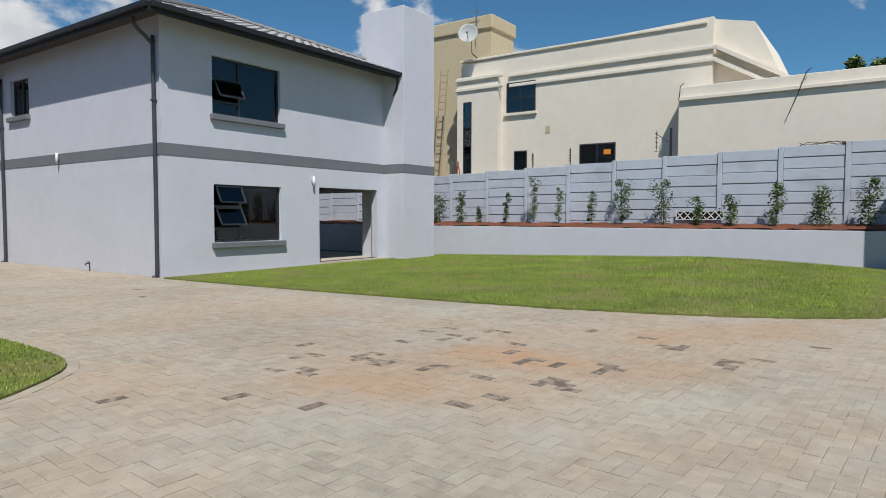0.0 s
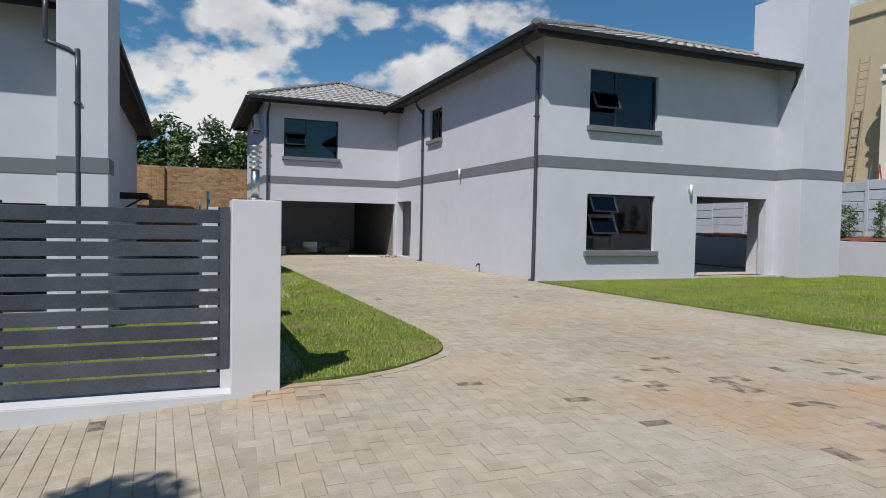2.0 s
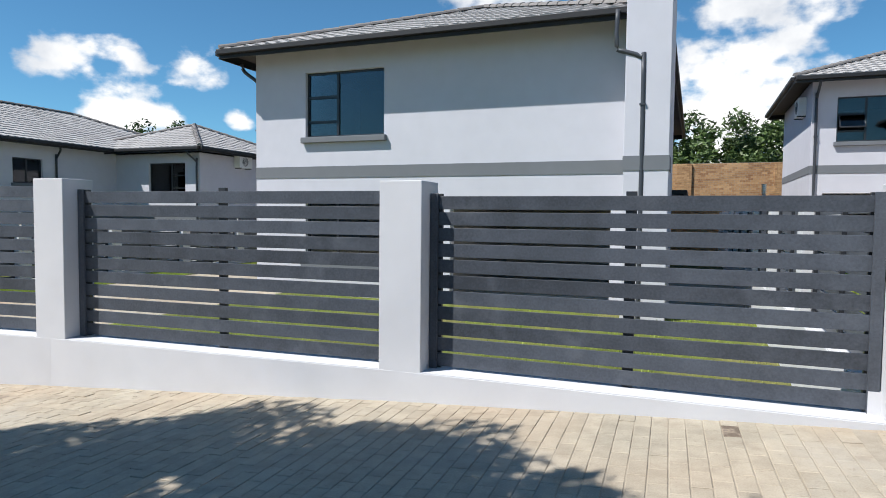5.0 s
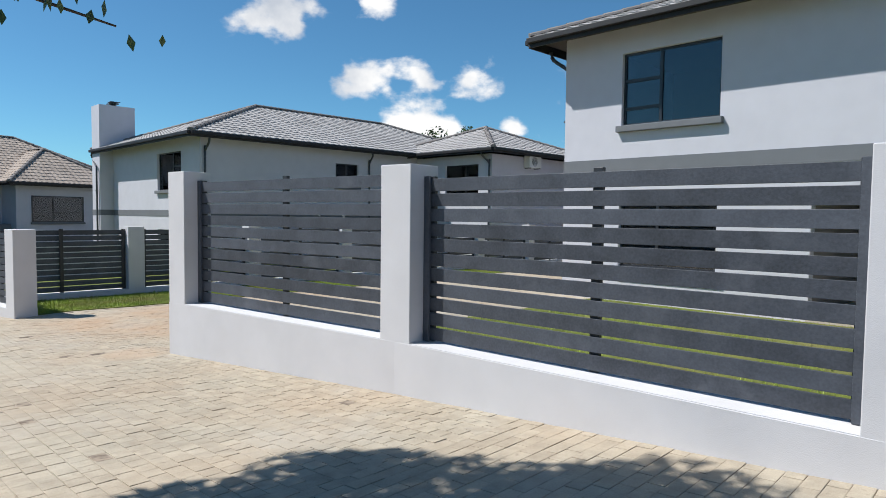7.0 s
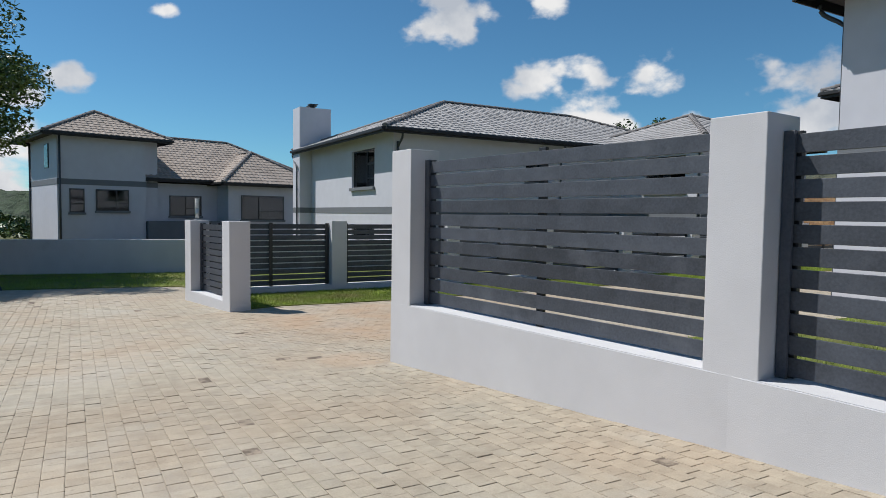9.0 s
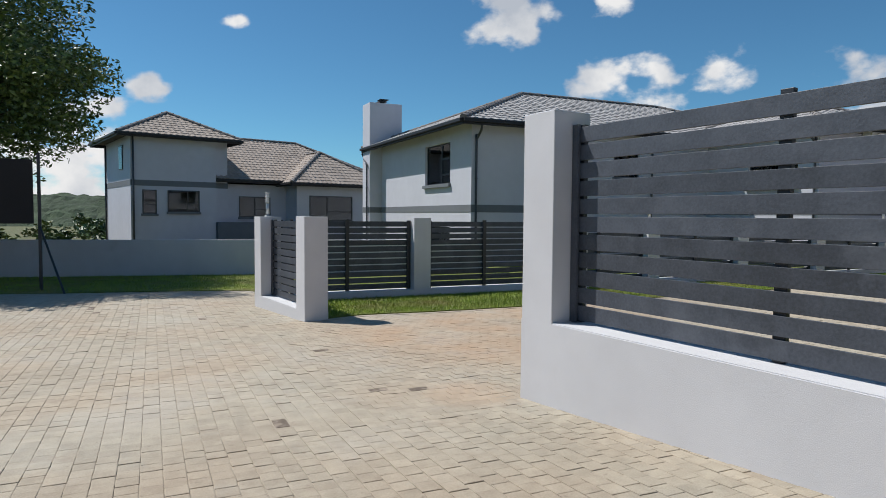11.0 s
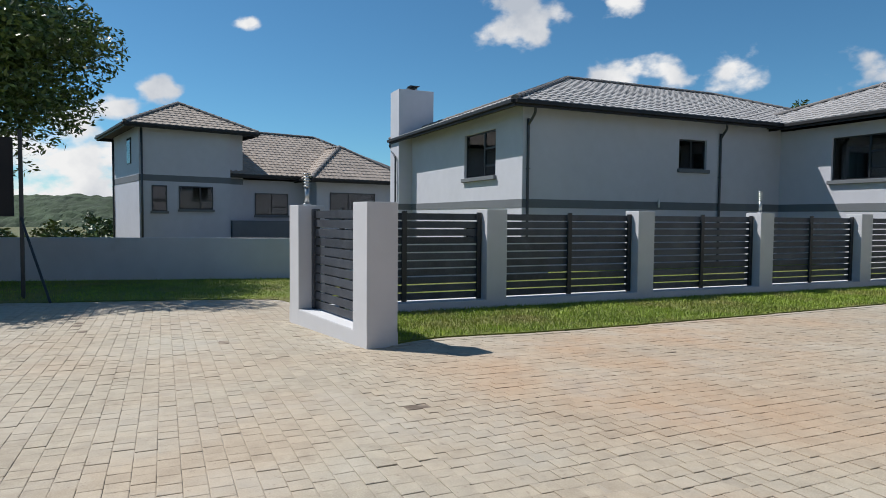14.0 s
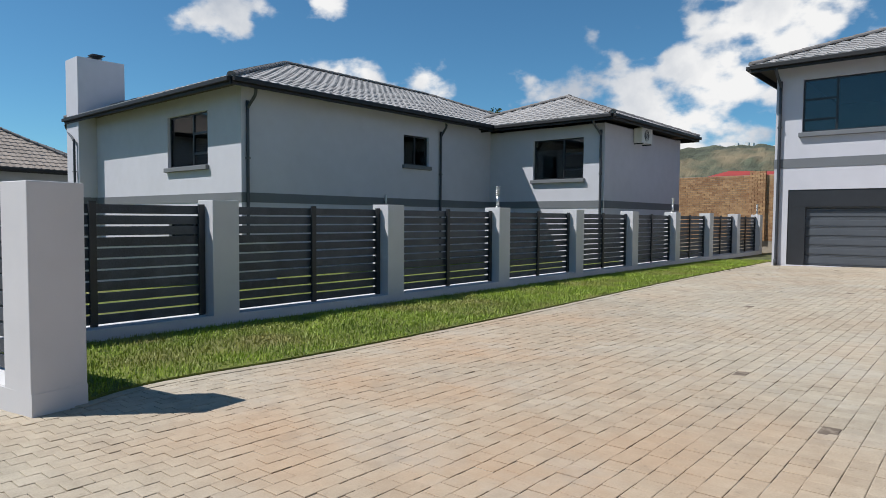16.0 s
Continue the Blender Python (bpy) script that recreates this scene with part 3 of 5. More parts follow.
def window(house, axis, at, a0, a1, z0, z1, out, lights="left3", opened=(), sill=True, curtain=True):
    """A dark aluminium window in a wall; out is the sign of the wall's outward direction."""
    w = new("window")
    w.parent = house
    s = out
    dp = 0.09

    def bx(p, q, d0, d1, lo, hi):
        d0, d1 = at - s * d0, at - s * d1
        return (p, q, d0, d1, lo, hi) if axis == "x" else (d0, d1, p, q, lo, hi)

    fr = 0.045
    lst = [bx(a0, a1, dp, dp + 0.06, z0, z0 + fr), bx(a0, a1, dp, dp + 0.06, z1 - fr, z1),
           bx(a0, a0 + fr, dp, dp + 0.06, z0 + fr, z1 - fr), bx(a1 - fr, a1, dp, dp + 0.06, z0 + fr, z1 - fr)]
    W, H = a1 - a0, z1 - z0
    panes = []
    if lights in ("left3", "right3"):
        m = a0 + W * 0.40 if lights == "left3" else a1 - W * 0.40
        lst.append(bx(m - 0.03, m + 0.03, dp - 0.004, dp + 0.05, z0 + fr, z1 - fr))
        pl, pr = (a0 + fr, m - 0.03) if lights == "left3" else (m + 0.03, a1 - fr)
        bl, br = (m + 0.03, a1 - fr) if lights == "left3" else (a0 + fr, m - 0.03)
        cuts = [z0 + fr, z0 + H * 0.24, z0 + H * 0.62, z1 - fr]
        for c in cuts[1:3]:
            lst.append(bx(pl, pr, dp - 0.004, dp + 0.05, c - 0.03, c + 0.03))
        for i in range(3):
            panes.append((pl, pr, cuts[i] + (0.03 if i else 0), cuts[i + 1] - (0.03 if i < 2 else 0)))
        panes.append((bl, br, z0 + fr, z1 - fr))
    elif lights == "split":
        m = (a0 + a1) / 2
        lst.append(bx(m - 0.03, m + 0.03, dp - 0.004, dp + 0.05, z0 + fr, z1 - fr))
        panes += [(a0 + fr, m - 0.03, z0 + fr, z1 - fr), (m + 0.03, a1 - fr, z0 + fr, z1 - fr)]
    else:
        panes.append((a0 + fr, a1 - fr, z0 + fr, z1 - fr))
    part("window_frame", boxes(*lst), FRAME, w, "dark aluminium frame")
    for i, (p, q, lo, hi) in enumerate(panes):
        if i in opened:
            bm = boxes(bx(p, q, -0.02, 0.015, hi - 0.03, hi), bx(p, q, -0.02, 0.015, lo, lo + 0.03), bx(p, p + 0.03, -0.02, 0.015, lo, hi), bx(q - 0.03, q, -0.02, 0.015, lo, hi))
            hinge = Vector(((p + q) / 2, at, hi)) if axis == "x" else Vector((at, (p + q) / 2, hi))
            rot = Matrix.Rotation(radians(-22) * s * (-1 if axis == "x" else 1) * -1, 4, "X" if axis == "x" else "Y")
            if axis == "x":
                rot = Matrix.Rotation(radians(28) * s, 4, "X")
            else:
                rot = Matrix.Rotation(radians(-28) * s, 4, "Y")
            mm = Matrix.Translation(hinge) @ rot @ Matrix.Translation(-hinge)
            bmesh.ops.transform(bm, matrix=mm, verts=bm.verts[:])
            part("casement", bm, FRAME, w, "opened top-hung casement")
            gb = boxes(bx(p + 0.03, q - 0.03, -0.006, 0.0, lo + 0.03, hi - 0.03))
            bmesh.ops.transform(gb, matrix=mm, verts=gb.verts[:])
            pn = part("pane", gb, GLASS, w)
        else:
            pn = part("pane", boxes(bx(p, q, dp + 0.024, dp + 0.030, lo, hi)), GLASS, w)
        pn.visible_shadow = False
    if sill:
        part("window_sill", boxes(bx(a0 - 0.07, a1 + 0.07, -0.11, 0.09, z0 - 0.13, z0 - 0.002), bevel=0.012), BAND, w, "grey plastered sill")
    return w


def pipe(house, pts, label="dark grey rainwater downpipe"):
    bm = bmesh.new()
    tube(bm, smooth_line(pts, 3), 0.042, 10)
    ob = part("downpipe", fix(bm), PIPE, house, label, smooth=True)
    for z in (0.9, 2.4, 4.2):
        x, y = pts[-2][0], pts[-2][1]
        if pts[-1][2] + 0.2 < z < pts[-3][2]:
            part("pipe_bracket", boxes((x - 0.055, x + 0.055, y - 0.05, y + 0.05, z - 0.015, z + 0.015)), PIPE, house)
    return ob


def outer_light(house, x, y, z, nx, ny):
    l = new("wall_light")
    l.parent = house
    bm = bmesh.new()
    tube(bm, [(x + nx * 0.07, y + ny * 0.07, z - 0.14), (x + nx * 0.07, y + ny * 0.07, z + 0.14)], 0.035, 12)
    part("lamp_tube", fix(bm), WHITE, l, "white up-and-down wall light", smooth=True)
    part("bracket", boxes((x - 0.03 + nx * 0.02, x + 0.03 + nx * 0.02, y - 0.03 + ny * 0.02, y + 0.03 + ny * 0.02, z - 0.04, z + 0.04)), CHROME, l)


def aircon(house, x0, x1, y0, y1, z0, z1, face):
    a = new("air_conditioner")
    a.parent = house
    part("casing", boxes((x0, x1, y0, y1, z0, z1), bevel=0.015), WHITE, a, "white outdoor air conditioner")
    xf = x1 if face > 0 else x0
    bm = bmesh.new()
    cy, cz, r = (y0 + y1) / 2 - 0.08, (z0 + z1) / 2, (z1 - z0) * 0.36
    for k in range(5):
        rr = r * (k + 1) / 5
        ring = [(xf + face * 0.012, cy + rr * math.cos(t), cz + rr * math.sin(t)) for t in np.linspace(0, 2 * math.pi, 25)]
        tube(bm, ring, 0.006, 5, cap=False)
    part("fan_grille", fix(bm), STEEL, a, "black round fan grille")
    part("wall_bracket", boxes((x0 - 0.02, x1, y0 + 0.08, y0 + 0.12, z0 - 0.04, z0 - 0.002), (x0 - 0.02, x1, y1 - 0.12, y1 - 0.08, z0 - 0.04, z0 - 0.002)), STEEL, a)


def house_l(name, ox, oy, band_top, sx, L, chim, win, wing_w, wing_y, deep, label, low=-0.3, patio=False, garage="open", side_win=True, main_w=9.2, parts=0, ez=2.78, opened=False, base=-2.92,
            up=(0.70, 2.13), down=(-2.22, -0.80), wing_win=(0.68, 2.75, 0.72, 2.20), side=(5.9, 7.05, 1.03, 2.08), door=(4.72, 7.15)):
    """An L-shaped two-storey house. Local x grows away from the front's outer corner, y goes back, z is 0 at the top of the band."""
    h = thing(name, (ox, oy, band_top), label, "house")
    X = lambda v: sx * v
    T = 0.23
    top = 2.68
    zb = base + low
    wn0, wn1 = win
    wz0, wz1 = up
    holes_f = [(wn0, wn1, wz0, wz1), (wn0, wn1, *down)]
    if patio:
        holes_f.append((*door, base + 0.08, -0.79))

    def W(nm, axis, at, thick, a0, a1, z0, z1, holes, lab="pale grey plastered wall"):
        if axis == "x":
            hs = [(*sorted((X(q[0]), X(q[1]))), q[2], q[3]) for q in holes]
            p, q = sorted((X(a0), X(a1)))
            bm = wall_mesh("x", at, thick, p, q, z0, z1, hs)
        else:
            bm = wall_mesh("y", X(at), sx * thick, a0, a1, z0, z1, holes)
        return part(nm, bm, WALL, h, lab)

    W("wall_front", "x", 0, T, 0, L, zb, top, holes_f)
    W("wall_side", "y", 0, T, T, wing_y, zb, top, ([side] if side_win else []) + ([(wing_y - 1.75, wing_y - 0.12, base + 0.05, -0.80)] if patio else []))
    if patio:
        W("wall_far", "y", L - T, T, T, 17.5, zb, top, [(0.6, 4.2, base + 0.08, -0.79)])
        # the patio wall takes the darkened interior colour, not the house plaster
        part("patio_wall", boxes((X(door[0] - 0.22), X(door[0]), T, 4.6, zb, -0.3), (X(door[0]), X(L - T), 4.4, 4.6, zb, -0.3)), ROOM, h, "grey patio wall, shade put into its colour")
        part("patio_floor", boxes((X(door[0]), X(L + 0.1), -0.12, 4.4, zb, base + 0.08), bevel=0.01), KERB, h, "pale concrete patio floor")
    else:
        W("wall_far", "y", L - T, T, T, 17.5, zb, top, [])
    W("wall_back", "x", 17.5, T, -wing_w, L, zb, top, [])
    part("upper_floor", boxes((X(T), X(L - T), T, 17.5, -0.3, -0.02), (X(-wing_w + T), X(T) - sx * 0.002, wing_y + T, 17.5, -0.3, -0.02)), ROOM, h, "concrete upper floor")
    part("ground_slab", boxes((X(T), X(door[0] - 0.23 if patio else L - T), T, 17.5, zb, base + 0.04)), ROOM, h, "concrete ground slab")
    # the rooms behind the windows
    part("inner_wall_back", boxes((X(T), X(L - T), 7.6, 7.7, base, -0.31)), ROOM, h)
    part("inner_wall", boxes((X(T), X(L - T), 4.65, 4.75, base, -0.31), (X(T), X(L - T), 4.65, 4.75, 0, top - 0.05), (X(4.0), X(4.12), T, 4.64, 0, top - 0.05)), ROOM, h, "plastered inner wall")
    ww = [(-wing_w + wing_win[0], -wing_w + wing_win[1], *wing_win[2:])]
    gx0, gx1 = -wing_w + 0.38, -0.06
    wall_h = ww + ([(gx0, gx1, base - 0.1, -0.88)] if garage else [])
    W("wing_front", "x", wing_y, T, -wing_w, 0, zb, top, wall_h)
    W("wing_side", "y", -wing_w, T, wing_y + T, 17.5, zb, top, [])
    part("ceiling", boxes((X(-wing_w), X(T), wing_y, 17.5, top - 0.04, top), (X(T) + sx * 0.002, X(L), T, 17.5, top - 0.04, top)), ROOM, h, "plain ceiling")
    # the band
    b0, b1, e = -0.26, 0.0, 0.012
    bl = [(X(-e), X(chim[0] if chim else L), -e, -0.0005, b0, b1), (X(-e), X(-0.0005), 0, wing_y - e, b0, b1),
          (X(-wing_w - e), X(-e), wing_y - e, wing_y - 0.0005, b0, b1), (X(-wing_w - e), X(-wing_w - 0.0005), wing_y, 17.5 + T, b0, b1)]
    for bx in bl:
        part("plaster_band", boxes(bx), BAND, h, "dark grey plaster band")
    # roofs
    o, of = 0.56, 0.60
    x0, x1 = sorted((X(-o), X(main_w + o)))
    hip_roof(h, x0, x1, -of, 17.5 + T + o, ez, "y", parts=parts)
    wx0, wx1 = sorted((X(-wing_w - o), X(2.5)))
    hip_roof(h, wx0, wx1, wing_y - of, 17.5 + T + o, ez - 0.01, "x", parts=0, skip=("e",) if sx > 0 else ("w",), caps=True)
    part("wall_plate", boxes((X(0.0), X(L), 0, T, top, ez - 0.02), (X(0), X(T), T, wing_y, top, ez - 0.02)), WALL, h)
    # windows
    def win_x(at, p, q, lo, hi, **kw):
        p, q = sorted((X(p), X(q)))
        return window(h, "x", at, p, q, lo, hi, -1, **kw)
    lt = "left3" if sx > 0 else "right3"
    win_x(0, wn0, wn1, wz0, wz1, lights=lt, opened=(1,) if opened else ())
    win_x(0, wn0, wn1, *down, lights=lt, opened=(1, 2) if opened else ())
    win_x(wing_y, *ww[0][:2], *ww[0][2:], lights=lt, opened=(1,) if opened else ())
    if side_win:
        window(h, "y", X(0), *side, -sx, lights="split")
    # chimney
    if chim:
        c0, c1, cy0, cy1, cz = chim
        p, q = sorted((X(c0), X(c1)))
        part("chimney", boxes((p, q, cy0, cy1, zb, cz), bevel=0.01), WALL, h, "tall plastered chimney stack")
        part("chimney_band", boxes((p - e, q + e, cy0 - e, cy1 if cy1 < 0 else -0.02, b0, b1)), BAND, h)
        cx, cyy = (p + q) / 2, (cy0 + cy1) / 2
        cowl = new("chimney_cowl")
        cowl.parent = h
        bm = bmesh.new()
        tube(bm, [(cx, cyy, cz - 0.05), (cx, cyy, cz + 0.14)], 0.12, 14)
        part("flue", fix(bm), STEEL, cowl, smooth=True)
        bm = boxes((cx - 0.30, cx + 0.10, cyy - 0.22, cyy + 0.22, cz + 0.14, cz + 0.17), (cx - 0.08, cx + 0.34, cyy - 0.22, cyy + 0.22, cz + 0.20, cz + 0.23))
        part("cowl_plate", bm, STEEL, cowl, "black metal chimney cowl")
    # downpipes
    g = base + 0.05 + (0 if low > -0.5 else 0)
    pipe(h, [(X(-o + 0.05), 0.12, ez - 0.16), (X(-o + 0.12), 0.14, ez - 0.35), (X(-0.08), 0.16, ez - 0.62), (X(-0.06), 0.16, ez - 0.85), (X(-0.06), 0.16, g + 0.12), (X(-0.14), 0.16, g)])
    pipe(h, [(X(-0.3), wing_y - 3.02, ez - 0.16), (X(-0.3), wing_y - 3.0, ez - 0.3), (X(-0.07), wing_y - 3.0, ez - 0.6), (X(-0.06), wing_y - 3.0, ez - 0.85), (X(-0.06), wing_y - 3.0, g + 0.12), (X(-0.14), wing_y - 3.0, g)])
    pipe(h, [(X(-wing_w + 0.12), wing_y - 0.62, ez - 0.16), (X(-wing_w + 0.12), wing_y - 0.55, ez - 0.3), (X(-wing_w + 0.12), wing_y - 0.07, ez - 0.6), (X(-wing_w + 0.12), wing_y - 0.06, ez - 0.85), (X(-wing_w + 0.12), wing_y - 0.06, g + 0.12), (X(-wing_w + 0.12), wing_y - 0.14, g)])
    return h, X


hb, XB = house_l("house", 8.32, 14.8, 2.91, 1, 8.23, (7.33, 8.88, -0.79, 0.9, 4.7), (1.28, 3.28), 5.0, 10.9, 5.7,
                 "pale grey two-storey house with grey tile roof and open garage", patio=True, garage="open", parts=150, opened=True, low=-0.15, main_w=8.2,
                 ez=2.72, up=(0.77, 2.11), down=(-2.20, -0.84), wing_win=(0.70, 2.68, 0.72, 2.12), side=(6.25, 7.38, 1.14, 2.16), door=(4.61, 7.02))
hc, XC = house_l("house", -9.80, 15.05, 2.29, 1, 8.54, (8.54, 9.31, -0.79, 1.2, 4.9), (1.37, 3.38), 4.95, 9.6, 5.7,
                 "pale grey two-storey house with closed charcoal garage door", garage="closed", parts=150, side_win=True, low=-0.5, main_w=8.6, ez=2.66, up=(0.66, 2.13), patio=True, door=(4.95, 8.25))
hd, XD = house_l("house", -24.87, 13.57, 1.18, -1, 10.6, (9.35, 10.45, -0.6, 1.0, 4.9), (1.70, 4.05), 4.85, 10.9, 5.7,
                 "pale grey two-storey house with an air conditioner under its eave", garage="", parts=0, main_w=10.0, low=-0.6,
                 up=(0.80, 2.32), wing_win=(0.80, 2.87, 0.78, 2.22), side=(6.08, 7.32, 1.14, 2.14), ez=2.84)

# details of the houses
aircon(hb, -4.88 - 0.36, -4.88 - 0.03, 12.0, 12.85, 1.75, 2.35, -1)
aircon(hd, XD(-4.85) + 0.03, XD(-4.85) + 0.36, 13.1, 14.0, 2.15, 2.8 - 0.1, 1)
outer_light(hb, 4.35, 0, -0.65, 0, -1)
outer_light(hb, 0, 4.6, -0.12, -1, 0)
outer_light(hd, 0.0, 5.2, -0.05, 1, 0)
pipe(hb, [(7.25, -0.62, 2.62), (7.30, -0.55, 2.3), (7.40, -0.30, 1.9), (7.40, -0.28, 1.5), (7.40, -0.28, -2.7), (7.3, -0.36, -2.86)])
pipe(hc, [(8.38, -0.74, 2.60), (8.38, -0.76, 1.95), (8.50, -0.78, 1.85), (8.80, -0.78, 1.72), (8.85, -0.78, 1.4), (8.85, -0.78, -2.8), (8.85, -0.86, -2.9)])
pipe(hd, [(XD(10.5), -0.62, 2.62), (XD(10.5), -0.55, 2.4), (XD(9.6), -0.68, 2.0), (XD(9.55), -0.68, 1.6), (XD(9.55), -0.68, -2.5), (XD(9.55), -0.75, -2.6)])

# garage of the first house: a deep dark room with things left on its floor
# garage partition and floor: indoor shade deepened by their dark colour
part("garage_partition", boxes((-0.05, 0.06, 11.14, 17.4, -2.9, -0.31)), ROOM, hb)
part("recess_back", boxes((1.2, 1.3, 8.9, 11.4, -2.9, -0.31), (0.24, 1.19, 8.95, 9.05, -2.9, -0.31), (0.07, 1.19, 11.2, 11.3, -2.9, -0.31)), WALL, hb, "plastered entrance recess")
part("garage_floor", boxes((-4.6, -0.06, 11.0, 17.4, -3.1, -2.95)), ROOM, hb, "dusty concrete garage floor, colour darkened for shade")
lt_ = new("lean_to")
lt_.parent = hc
part("lean_to_roof", boxes((8.54, 9.55, 6.6, 9.2, -0.42, -0.30), bevel=0.01), GUTTER, lt_, "small dark lean-to roof")
bm = bmesh.new()
tube(bm, [(9.45, 6.7, -0.43), (8.6, 6.7, -0.95)], 0.03, 6)
part("lean_to_strut", fix(bm), GUTTER, lt_)
# garage door of the second house
gd = new("garage_door")
gd.parent = hc
for i in range(8):
    z0 = -3.0 + i * 0.265
    part("door_panel", boxes((-4.6, -0.05, 9.73, 9.77, z0, z0 + 0.257), (-4.55, -0.10, 9.715, 9.729, z0 + 0.05, z0 + 0.20), bevel=0.004), DOORPANEL, gd, "charcoal ribbed garage door panel")
# dark strips: door frame together with the shade of lintel and jamb
part("frame_and_shade", boxes((-4.57, -0.07, 9.62, 9.66, -1.36, -0.885), (-4.57, -4.12, 9.62, 9.66, -3.1, -1.362)), STEEL, gd, "dark strips for frame and shade at the garage door")
rg = random.Random(8)
for i, (x, y, w_, d_, h_, m_) in enumerate([(-4.1, 12.6, .5, .4, .35, WHITE), (-3.3, 13.4, .8, .5, .25, TIMBER), (-2.6, 14.2, .6, .6, .5, CHROME), (-1.7, 13.8, .9, .4, .3, TIMBER), (-1.0, 14.8, .5, .5, .6, MORTAR), (-3.8, 14.9, .7, .6, .45, MORTAR), (-2.1, 15.6, 1.1, .5, .4, WHITE)]):
    bx_ = thing("building_box", (8.2 + x, 14.8 + y, -0.05), "dusty box of leftover building material on a garage floor", "box", "garage clutter", rz=rg.uniform(-20, 20))
    part("box_body", boxes((-w_ / 2, w_ / 2, -d_ / 2, d_ / 2, 0, h_), bevel=0.02), m_, bx_)
    part("box_flap", boxes((-w_ / 2, w_ / 2, -d_ / 2 - 0.12, -d_ / 2 - 0.002, h_ - 0.03, h_ - 0.01)), m_, bx_)
pl = thing("plank", (6.9, 25.2, 0.0), "pale offcut plank lying in front of a garage", "plank", rz=-14)
part("board", boxes((-0.55, 0.55, -0.06, 0.06, 0.0, 0.05), bevel=0.006), WHITE, pl)
for i, (x, y, r_) in enumerate([(7.75, 24.9, .10), (7.9, 24.7, .07), (8.05, 25.0, .08), (7.6, 25.15, .05)]):
    sn = thing("stone", (x, y, 0.01), "small pale loose stone on the paving by a wall", "stone", "loose stones")
    bm = bmesh.new()
    bmesh.ops.create_icosphere(bm, subdivisions=2, radius=r_)
    for v in bm.verts:
        v.co *= 1 + 0.25 * noise.noise(v.co * 9 + Vector((i, 0, 0)))
        v.co.z = max(v.co.z * 0.6 + r_ * 0.4, 0)
    part("stone_body", bm, MORTAR, sn)
tp = thing("garden_tap", (8.12, 17.6, 0.0), "small black garden tap on a short pipe by the wall", "tap")
bm = bmesh.new()
tube(bm, [(0, 0, -0.02), (0, 0, 0.22)], 0.014, 8)
part("riser", fix(bm), STEEL, tp)
bm = bmesh.new()
tube(bm, [(0.0, 0, 0.2), (-0.08, 0, 0.2), (-0.10, 0, 0.15)], 0.018, 8)
part("spout", fix(bm), STEEL, tp)
part("tap_handle", boxes((-0.05, -0.01, -0.035, 0.035, 0.225, 0.24), bevel=0.004), STEEL, tp)


# ---------------------------------------------------------------- fences
def pillar(x, y, z0, z1, w=0.36, rz=0.0, lamp=False, label="pale grey plastered fence pillar"):
    p = thing("fence_pillar", (x, y, z0), label, "pillar", "fence pillars", rz=rz)
    hgt = z1 - z0
    part("pillar_body", boxes((-w / 2, w / 2, -w / 2, w / 2, -0.12, hgt), bevel=0.006), FENCEWALL, p)
    if lamp:
        l = thing("bollard_lamp", (x, y, z1), "brushed steel bollard lamp on a fence pillar", "lamp", "pillar lamps")
        bm = bmesh.new()
        tube(bm, [(0, 0, 0), (0, 0, 0.02)], 0.055, 16)
        tube(bm, [(0, 0, 0.02), (0, 0, 0.24)], 0.032, 16)
        part("post", fix(bm), CHROME, l, smooth=True)
        for i in range(4):
            bm = bmesh.new()
            tube(bm, [(0, 0, 0.25 + i * 0.04), (0, 0, 0.262 + i * 0.04)], 0.048, 18)
            part("louvre", fix(bm), CHROME, l, smooth=True)
        bm = bmesh.new()
        tube(bm, [(0, 0, 0.24), (0, 0, 0.41)], 0.03, 12)
        part("diffuser", fix(bm), WHITE, l, smooth=True)
        bm = bmesh.new()
        tube(bm, [(0, 0, 0.41), (0, 0, 0.425)], 0.048, 18)
        part("cap", fix(bm), CHROME, l, smooth=True)
    return p


